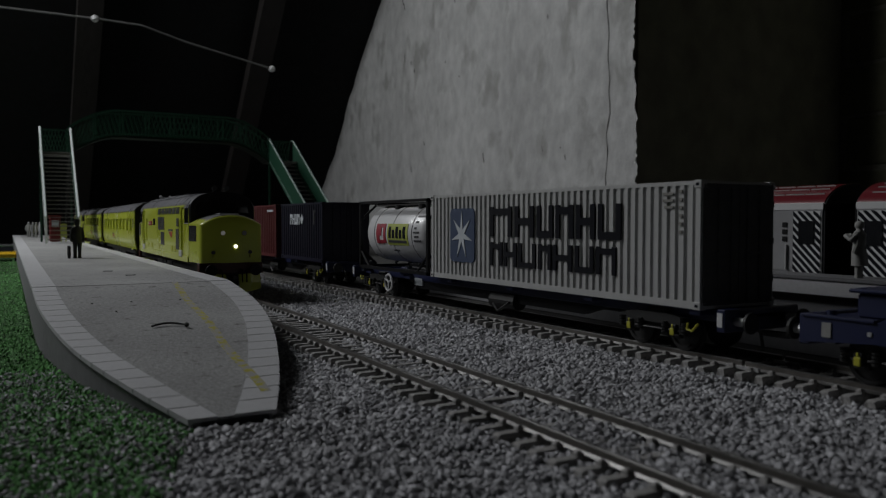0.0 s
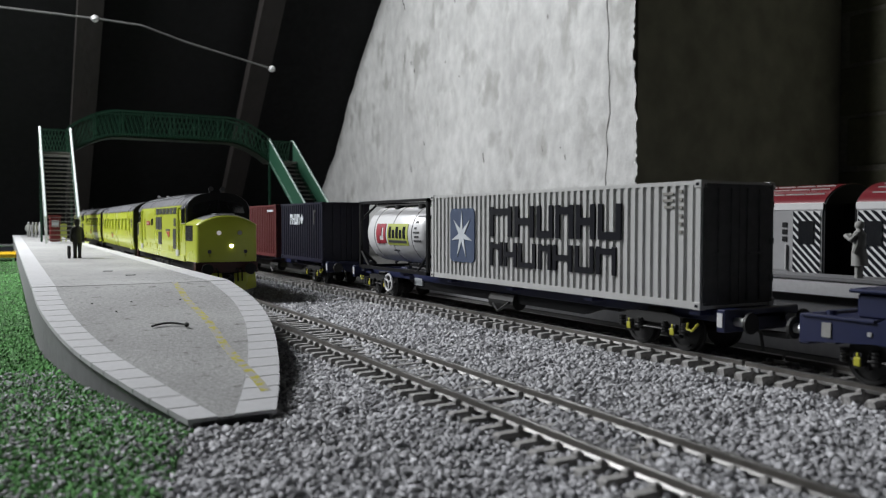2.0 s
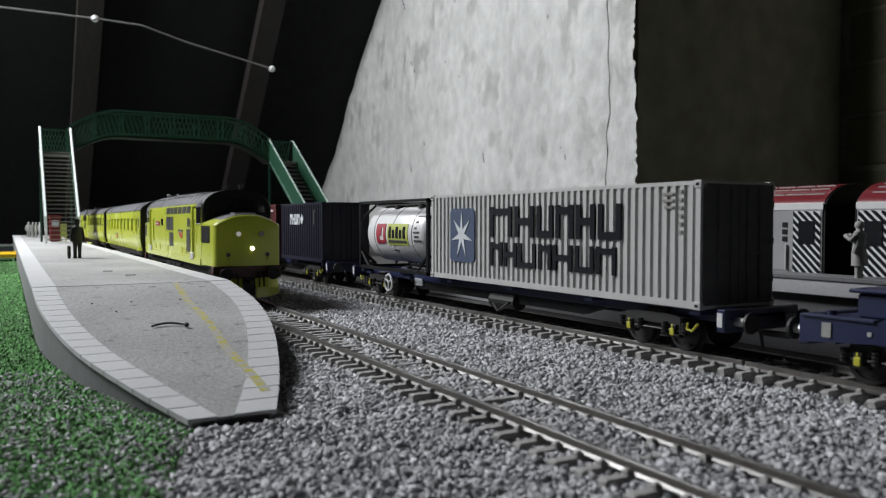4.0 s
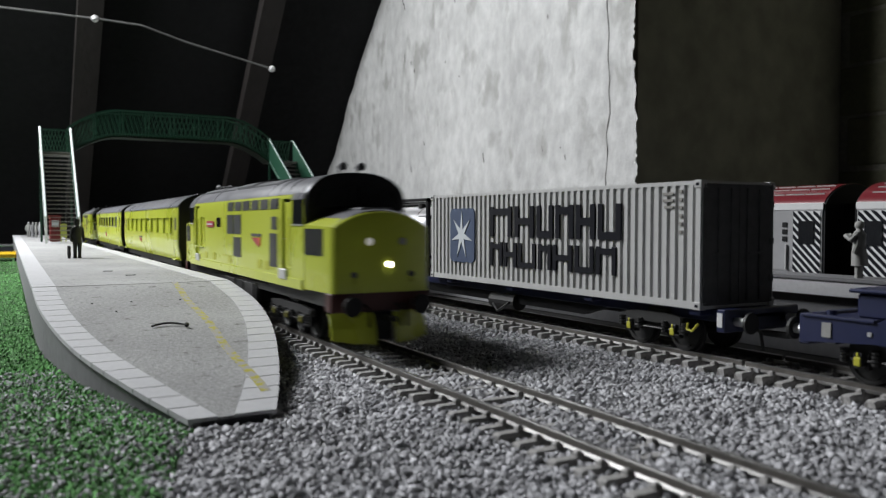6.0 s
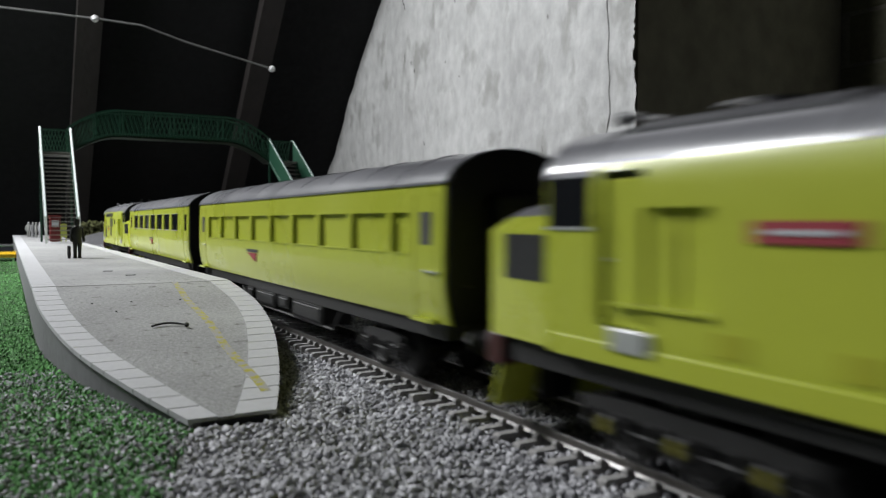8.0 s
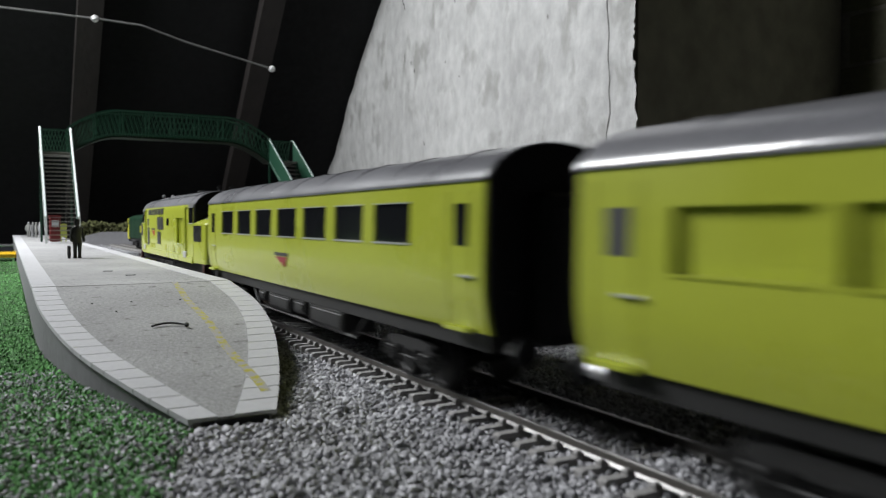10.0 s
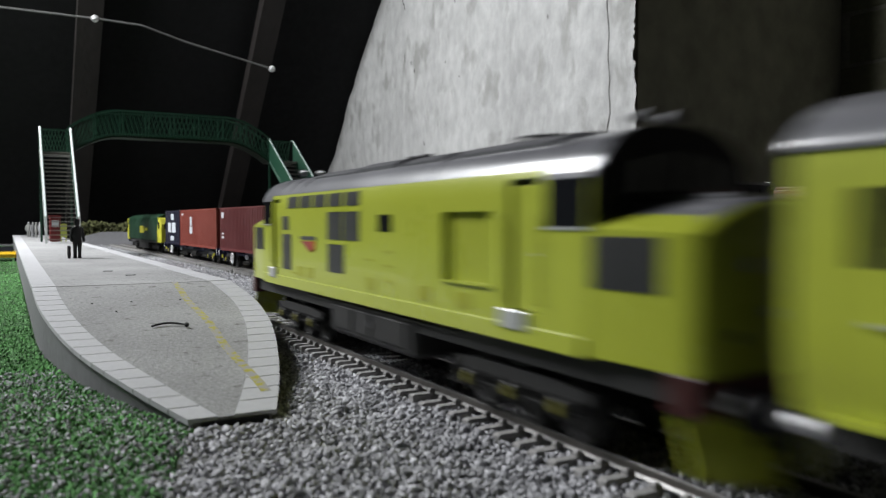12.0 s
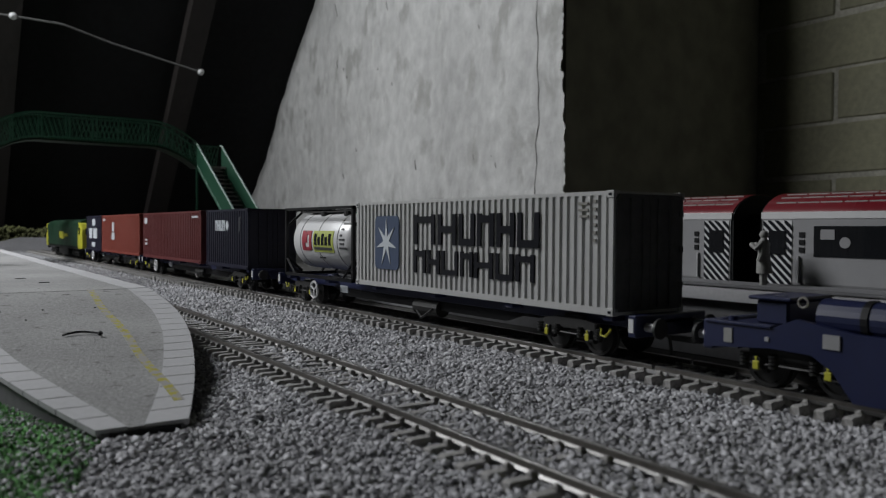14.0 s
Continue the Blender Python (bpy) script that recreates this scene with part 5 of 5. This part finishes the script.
# far red and grey unit
def unit(label, y0, y1):
    e = thing("unit_coach", label, "railway coach", "far passenger unit", pose(UNIT_X, y0, DATUM + 0.004))
    L, W = y1 - y0, 0.0182
    bm = B()
    loft(bm, [[(x, y, z) for x, z in ((-W + 0.0012, 0.0150), (-W, 0.0190), (-W, 0.0430), (W, 0.0430), (W, 0.0190), (W - 0.0012, 0.0150))] for y in (0.0004, L - 0.0004)])
    part("body", bm, UNIT_GREY, e, "pale grey body side")
    bm = B()
    loft(bm, [[(x, y, z) for x, z in arc(W, 0.0430, 0.0088, 22, 2.1)] + [(W, y, 0.0428), (-W, y, 0.0428)] for y in (0, L)])
    part("roof", bm, UNIT_RED, e, "deep red curved roof", smooth=True)
    plate(e, "cantrail", 0.0, L, 0.0418, 0.0442, W, WHITE, 0.0002, "white cantrail band")
    bm = B()
    for k in range(int(L / 0.0085)):
        for a in (0.80, 0.62, 0.42):
            x = -W * a
            z = 0.0430 + 0.0088 * (1 - a ** 2.1) ** 0.66 + 0.0002
            y = 0.002 + k * 0.0085
            box(bm, x - 0.0002, x + 0.0002, y, y + 0.0078, z - 0.0004, z + 0.0001)
    part("roof_strip", bm, FIGURE_PALE, e, "pale roof rain strips")
    for y, s in ((0.0, -1), (L, 1)):
        bm = B()
        loft(bm, [[(x, yy, z) for x, z in [(-W + 0.0004, 0.0150)] + arc(W - 0.0004, 0.0430, 0.0085, 14, 2.1) + [(W - 0.0004, 0.0150)]] for yy in (y, y + s * 0.0006)])
        part("coach_end", bm, BLACK, e, "black coach end")
        part("gangway", boxes((-0.0075, 0.0075, *sorted((y, y + s * 0.0060)), 0.0140, 0.0440), bevel=0.0008), BLACK, e, "black corridor gangway")
        a, b = sorted((y - s * 0.0010, y - s * 0.0122))
        plate(e, "door", a, b, 0.0165, 0.0412, W, WHITE, 0.0002, "white door with black diagonal stripes")
        rise_ = 0.0108
        for k in range(13):   # diagonal hazard stripes, clipped to the door
            low_, high_ = 0.0165 - rise_ + k * 0.0029, 0.0165 - rise_ + k * 0.0029 + 0.0016
            cols = [a + (b - a) * j / 12 for j in range(13)]
            strip = [(yy, max(0.0165, low_ + rise_ * (yy - a) / (b - a)), min(0.0412, high_ + rise_ * (yy - a) / (b - a))) for yy in cols]
            strip = [q for q in strip if q[2] - q[1] > 0.0001]
            if len(strip) > 1:
                bm = B()
                loft(bm, [[(-W - 0.00015, yy, z0), (-W - 0.00045, yy, z0), (-W - 0.00045, yy, z1), (-W - 0.00015, yy, z1)] for yy, z0, z1 in strip])
                part("stripe", bm, INK, e)
        c = (a + b) / 2
        plate(e, "door_window", c - 0.0032, c + 0.0032, 0.0290, 0.0375, W, GLASS_DARK, 0.0006, "dark door window", both=False)
        buffers(e, y, s, 0.0138)
        bogie(e, y - s * 0.042, 2, 0.0122, 0.0098)
        for k, z in enumerate((0.0352, 0.0325, 0.0298)):
            yy = y - s * 0.0160
            plate(e, "door_button", yy - 0.001, yy + 0.001, z, z + 0.0018, W, BLACK, 0.0003)
        plate(e, "grab_rail", *sorted((y - s * 0.0148, y - s * 0.0153)), 0.0190, 0.0285, W, SILVER, 0.0009)
    a = L - 0.0205 - 0.036
    while a > 0.018:
        plate(e, "window", a, a + 0.036, 0.0285, 0.0392, W, GLASS_DARK, 0.0003, "wide dark window")
        plate(e, "window_sticker", a + 0.0285, a + 0.0335, 0.0345, 0.0380, W, UNIT_GREY, 0.0005, "pale window sticker", both=False)
        part("first_class_disc", disc(B(), (-W - 0.0003, a + 0.0248, 0.0335), (-1, 0, 0), 0.0019, 0.0003, 18), UNIT_GREY, e)
        a -= 0.041
    part("underframe", boxes((-0.0155, 0.0155, 0.004, L - 0.004, 0.0090, 0.0152)), UNDER, e)
    return e


unit("grey and red unit coach with striped doors", 0.1812, 0.4412)
unit("grey and red unit coach with striped doors", -0.0915, 0.1685)
part("wall", boxes((0.247, 0.2625, -0.1, 0.48, 0.0205, 0.0258)), COPING, tagged(part("rear_platform", boxes((0.2500, 0.2615, -0.1, 0.48, -0.001, 0.0257), (0.2465, 0.2630, -0.1, 0.48, 0.0257, 0.0268)), PLATFORM_SIDE), "low pale grey platform beside the far line", "platform"))


# ---- footbridge ----
fb = thing("footbridge", "green arched station footbridge with pale handrails", "footbridge")
BY0, BY1 = 1.080, 1.108
BX0, BX1 = 0.084, 0.3385


def deck_z(x):
    t = min(1, max(0, min(x - BX0, BX1 - x) / 0.060))
    return 0.131 + 0.0250 * math.sin(t * math.pi / 2) ** 0.9


XS = [BX0 + (BX1 - BX0) * k / 40 for k in range(41)]
bm = B()
loft(bm, [[(x, BY0, deck_z(x) - 0.003), (x, BY1, deck_z(x) - 0.003), (x, BY1, deck_z(x)), (x, BY0, deck_z(x))] for x in XS])
part("deck", bm, GREEN_DARK, fb, "dark footbridge deck")
for y in (BY0, BY1):
    bm = B()
    for dz, r in ((0.031, 0.0012), (0.001, 0.0014)):
        loft(bm, [[(x, y - r, deck_z(x) + dz - r), (x, y + r, deck_z(x) + dz - r), (x, y + r, deck_z(x) + dz + r), (x, y - r, deck_z(x) + dz + r)] for x in XS])
    part("girder", bm, GREEN, fb, "green girder rails")
    bm = B()
    n = 46
    for k in range(n):
        xa = BX0 + (BX1 - BX0) * k / n
        for d in (0.012, -0.008):
            xb = min(BX1, max(BX0, xa + d))
            tube(bm, [(xa, y, deck_z(xa) + 0.001), (xb, y, deck_z(xb) + 0.030)], 0.0006, 4)
    part("lattice", bm, GREEN, fb, "green diagonal lattice")
    for k in range(9):
        x = BX0 + (BX1 - BX0) * k / 8
        part("post", boxes((x - 0.001, x + 0.001, y - 0.001, y + 0.001, deck_z(x), deck_z(x) + 0.031)), GREEN, fb)


def stairs(x0, x1, yb, z_bottom, rail_paint, turn=0.0):
    part("landing", boxes((x0, x1, BY0 - 0.002, BY1, 0.128, 0.131)), STAIR_GREY, fb)
    for z in (0.160, 0.131):
        part("landing_rail", boxes((x0, x1, BY1 - 0.001, BY1 + 0.001, z, z + 0.002)), GREEN, fb)
    for k in range(9):
        xa = x0 + (x1 - x0) * k / 9
        for d in (0.009, -0.009):
            xb = min(x1, max(x0, xa + d))
            part("landing_bar", tube(B(), [(xa, BY1, 0.132), (xb, BY1, 0.161)], 0.0008, 4), GREEN, fb)
    flight = []
    n = 22
    for k in range(n):
        t = k / n
        y, z = yb + (BY0 - yb) * t, z_bottom + (0.131 - z_bottom) * (k + 1) / n
        flight.append(part("tread", boxes((x0 + 0.0012, x1 - 0.0012, y, y + (BY0 - yb) / n + 0.0025, z - 0.0012, z)), STAIR_GREY, fb))
    for x in (x0, x1):
        bm = B()
        loft(bm, [[(x - 0.0007, y, z - 0.004), (x + 0.0007, y, z - 0.004), (x + 0.0007, y, z + 0.0285), (x - 0.0007, y, z + 0.0285)] for y, z in ((yb, z_bottom), (BY0, 0.131))])
        side = part("stair_side", bm, GREEN, fb, "green stair side panel")
        bm = B()
        tube(bm, [(x, yb, z_bottom + 0.030), (x, BY0, 0.161), (x, BY0 + 0.004, 0.1612)], 0.0014, 6)
        flight += [side, part("handrail", bm, rail_paint, side, "pale shiny handrail")]
        flight.append(part("stringer", tube(B(), [(x, yb, z_bottom + 0.001), (x, BY0, 0.132)], 0.0009, 6), rail_paint, side, "pale lower rail"))
        flight.append(part("newel_post", boxes((x - 0.0012, x + 0.0012, yb - 0.002, yb + 0.0008, z_bottom - 0.0005, z_bottom + 0.030)), rail_paint, side))
        part("leg", boxes((x - 0.0012, x + 0.0012, BY0 - 0.002, BY0 + 0.001, z_bottom, 0.128)), GREEN, fb)
    if turn:
        pivot = Matrix.Translation((x0, BY0, 0)) @ Matrix.Rotation(radians(turn), 4, "Z") @ Matrix.Translation((-x0, -BY0, 0))
        for ob in flight:
            ob.data.transform(pivot)


stairs(0.0525, 0.0865, 0.985, PLAT_Z, RAIL_PALE)
stairs(0.3390, 0.3790, 0.960, 0.0, RAIL_GREEN, 16.0)


# ---- small things ----
def figurine(label, x, y, z, h, material, turn=0, hat=True, wide=1.0, coat=False):
    """A plain, faceless little shape."""
    bm = B()
    s = h / 0.0255
    for k in (-1, 1):
        loft(bm, [[(k * 0.0016 + r * math.cos(a), r * math.sin(a), zz) for a in [2 * math.pi * i / 8 for i in range(8)]] for zz, r in ((0, 0.0013), (0.0010, 0.0011), (0.0060, 0.0012), (0.0118, 0.0017))])
        tube(bm, [(k * 0.0033, 0, 0.0205), (k * 0.0043, 0.0002, 0.0150), (k * 0.0042, -0.0010, 0.0112)], 0.0010, 7)
    loft(bm, [[(rx * math.cos(a), ry * math.sin(a), zz) for a in [2 * math.pi * i / 10 for i in range(10)]] for zz, rx, ry in ((0.0100, 0.0031, 0.0020), (0.0130, 0.0030, 0.0019), (0.0175, 0.0033, 0.0020), (0.0205, 0.0035, 0.0017), (0.0216, 0.0014, 0.0012), (0.0222, 0.0012, 0.0012))])
    loft(bm, [[(r * math.cos(a), r * math.sin(a), zz) for a in [2 * math.pi * i / 10 for i in range(10)]] for zz, r in ((0.0218, 0.0010), (0.0228, 0.0017), (0.0240, 0.0018), (0.0251, 0.0014), (0.0256, 0.0006))])
    if coat:   # long coat, flared at the hem, and raised arms
        loft(bm, [[(rx * math.cos(a), ry * math.sin(a) + dy, zz) for a in [2 * math.pi * i / 12 for i in range(12)]] for zz, rx, ry, dy in ((0.0055, 0.0040, 0.0032, 0.0004), (0.0110, 0.0036, 0.0027, 0.0), (0.0150, 0.0031, 0.0023, 0.0), (0.0195, 0.0039, 0.0024, 0.0), (0.0212, 0.0020, 0.0016, 0.0))])
        for k in (-1, 1):
            tube(bm, [(k * 0.0036, 0, 0.0200), (k * 0.0050, -0.0018, 0.0170), (k * 0.0022, -0.0042, 0.0190)], 0.0012, 7)
    if hat:
        disc(bm, (0, 0, 0.0245), (0, 0, 1), 0.0024, 0.0003, 14), disc(bm, (0, 0, 0.0248), (0, 0, 1), 0.0017, 0.0014, 12)
    bmesh.ops.scale(bm, vec=(s * wide, s * wide, s), verts=bm.verts[:])
    ob = part("figurine", bm, material, smooth=True)
    ob.matrix_basis = pose(x, y, z, 0, 0, turn)
    return tagged(ob, label, "figurine", "figurines")


figurine("plain black figurine standing on the platform", 0.0500, 0.586, PLAT_Z, 0.0258, FIGURE_BLACK, 25)
part("case", boxes((0.0440, 0.0458, 0.583, 0.590, PLAT_Z + 0.0008, PLAT_Z + 0.0085), bevel=0.0005), FIGURE_BLACK, tagged(part("suitcase", boxes((0.0442, 0.0456, 0.5836, 0.5894, PLAT_Z - 0.0001, PLAT_Z + 0.0012)), FIGURE_BLACK), "small dark suitcase beside a figurine on the platform", "suitcase"))
figurine("plain pale figurine standing on the rear platform", 0.2540, 0.1600, 0.0268, 0.0192, FIGURE_PALE, 200, False, 1.15, True)
for k, (x, y, m_) in enumerate(((0.0500, 1.40, FIGURE_PALE), (0.0545, 1.36, UNIT_GREY), (0.0585, 1.35, FIGURE_PALE), (0.0625, 1.33, UNIT_GREY), (0.0530, 1.45, GRILLE))):
    figurine("small pale figurine on the far platform", x, y, PLAT_Z, 0.0235, m_, 40 * k, False)

car = thing("toy_car", "orange-yellow toy car parked on the grass", "car", m=pose(0.0135, 1.03, 0.0012, 0, 0, 90))
bm = B()
loft(bm, [[(x, y * w, z) for y, z in ((-0.0105, 0.0035), (-0.0112, 0.0075), (-0.0095, 0.0105 + up), (0.0095, 0.0105 + up), (0.0112, 0.0075), (0.0105, 0.0035))] for x, w, up in ((-0.024, 0.85, -0.003), (-0.020, 0.97, -0.001), (0, 1.0, 0.0006), (0.018, 0.97, 0), (0.022, 0.85, -0.003))])
part("body", bm, CAR_YELLOW, car, "glossy orange-yellow car body")
bm = B()
loft(bm, [[(-0.010, y * 0.9, 0.0105), (-0.004, y * 0.78, 0.0155), (0.008, y * 0.78, 0.0155), (0.014, y * 0.9, 0.0105)] for y in (-0.009, 0.009)])
part("cabin", bm, GLASS_DARK, car, "dark car windows")
for x in (-0.0145, 0.0135):
    for y in (-0.0108, 0.0088):
        part("wheel", disc(B(), (x, y, 0.0038), (0, 1, 0), 0.0040, 0.0020, 18), BLACK, car)

crate = tagged(part("luggage_crate", boxes((0.0605, 0.0730, 1.062, 1.074, PLAT_Z, PLAT_Z + 0.030), bevel=0.0012), RED), "red upright cabinet under the footbridge stairs", "cabinet")
part("lid", boxes((0.0600, 0.0735, 1.0615, 1.0745, PLAT_Z + 0.030, PLAT_Z + 0.032), bevel=0.0005), RED, crate)
part("notice", boxes((0.0630, 0.0705, 1.0612, 1.0621, PLAT_Z + 0.018, PLAT_Z + 0.026)), LOGO_PALE, crate)
sign = tagged(part("notice_stand", boxes((0.0720, 0.0790, 1.058, 1.0595, PLAT_Z + 0.006, PLAT_Z + 0.022), (0.0725, 0.0735, 1.0582, 1.0592, PLAT_Z, PLAT_Z + 0.006), (0.0775, 0.0785, 1.0582, 1.0592, PLAT_Z, PLAT_Z + 0.006)), LOGO_LIME), "pale yellow notice stand under the footbridge stairs", "notice board")

# far scenery at the end of the board
g = np.random.default_rng(11)
pts = np.stack([g.uniform(0.135, 0.42, 5200), g.uniform(1.60, 1.70, 5200), g.uniform(0, 0.052, 5200)], 1)
pts[:, 2] *= 0.82 + 0.18 * np.sin(pts[:, 0] * 40) * np.sin(pts[:, 0] * 17)
tagged(scatter("hedge", pts, g.uniform(0.003, 0.008, len(pts)), HEDGE, 0.9, 5), "low olive foam hedge at the end of the board", "hedge", kind="stuff")
bm = B()
loft(bm, [[(x, 1.50, 0.0), (x, 1.555, 0.026 * k), (x, 1.58, 0.026 * k), (x, 1.61, 0.0)] for x, k in ((0.105, 0.15), (0.135, 0.6), (0.175, 1.0), (0.30, 1.0))])
tagged(part("ramp", bm, PLATFORM_SIDE), "grey sloped end of a far platform", "ramp")

# cable stapled along the rafters
bm = B()
CP = [(-0.30, 1.4150, 0.380), (-0.014, 1.4154, 0.3792), (0.0635, 1.4154, 0.3791), (0.1526, 1.4156, 0.3790), (0.2248, 1.4171, 0.3772), (0.3019, 1.4316, 0.3603), (0.4627, 1.4549, 0.3334)]
tube(bm, CP, 0.0017, 6)
cable = tagged(part("cable", bm, CABLE), "thin grey cable clipped along the rafters", "cable")
for p in (CP[3], CP[6]):
    part("clip", disc(B(), p, (0, -0.76, -0.65), 0.0065, 0.006, 12, 0.004), WHITE, cable, "shiny white cable clip")

# bricks of the east wall
rnd = random.Random(8)
base = part("brick", boxes((-0.0015, 0.03, -0.1095, 0.1095, -0.0345, 0.0345), bevel=0.002), BRICK, east)
first = True
for r in range(18):
    z = 0.01 + r * 0.075
    for k in range(-3, 5):
        y = CH_Y - 0.112 - k * 0.225 - (0.1125 if r % 2 else 0)
        if y > CH_Y + 0.10:
            continue
        m = pose(EAST + 0.003 + rnd.uniform(-0.001, 0.001), y, z + rnd.uniform(-0.002, 0.002), rnd.uniform(-0.6, 0.6), 0, rnd.uniform(-0.5, 0.5))
        if first:
            base.matrix_basis, first = m, False
        else:
            share("brick", base, m, east)


# ---- what moves: the test train ----
def motions():
    seconds = [(0.0, 0.4100), (0.5, 0.4155), (1.0, 0.4190), (1.5, 0.4195), (2.0, 0.4195), (2.4, 0.4185), (2.7, 0.4150), (3.0, 0.4095), (3.2, 0.4045), (4.2, 0.3680), (5.0, 0.3220), (5.3, 0.2995), (5.5, 0.2800), (6.0, 0.2165),
               (6.5, 0.1420), (7.0, 0.0580), (7.5, -0.0285), (8.0, -0.1030), (8.2, -0.1340), (9.2, -0.2880), (10.3, -0.4500), (10.5, -0.4780), (11.0, -0.5445), (11.5, -0.6305), (12.0, -0.7300), (12.5, -0.8305),
               (13.0, -0.9185), (13.25, -0.9510), (13.5, -0.9825), (13.75, -1.0070), (14.0, -1.0370)]

    def at(y, turned):
        return pose(line_x(y), y, DATUM, 0, 0, -HEAD + (180 if turned else 0))

    lead = locomotive("yellow diesel test locomotive with grey roof, headlamp lit", True)
    first_coach = coach("yellow test coach with plated-over windows", True)
    second_coach = coach("yellow test coach with dark windows", False)
    rear = locomotive("yellow diesel test locomotive with grey roof", False)
    for ob, back, turned in ((lead, 0.0, False), (first_coach, 0.2475, False), (second_coach, 0.5330, False), (rear, 0.804 + LL, True)):
        walk(ob, [(t, at(y + back, turned)) for t, y in seconds])


motions()
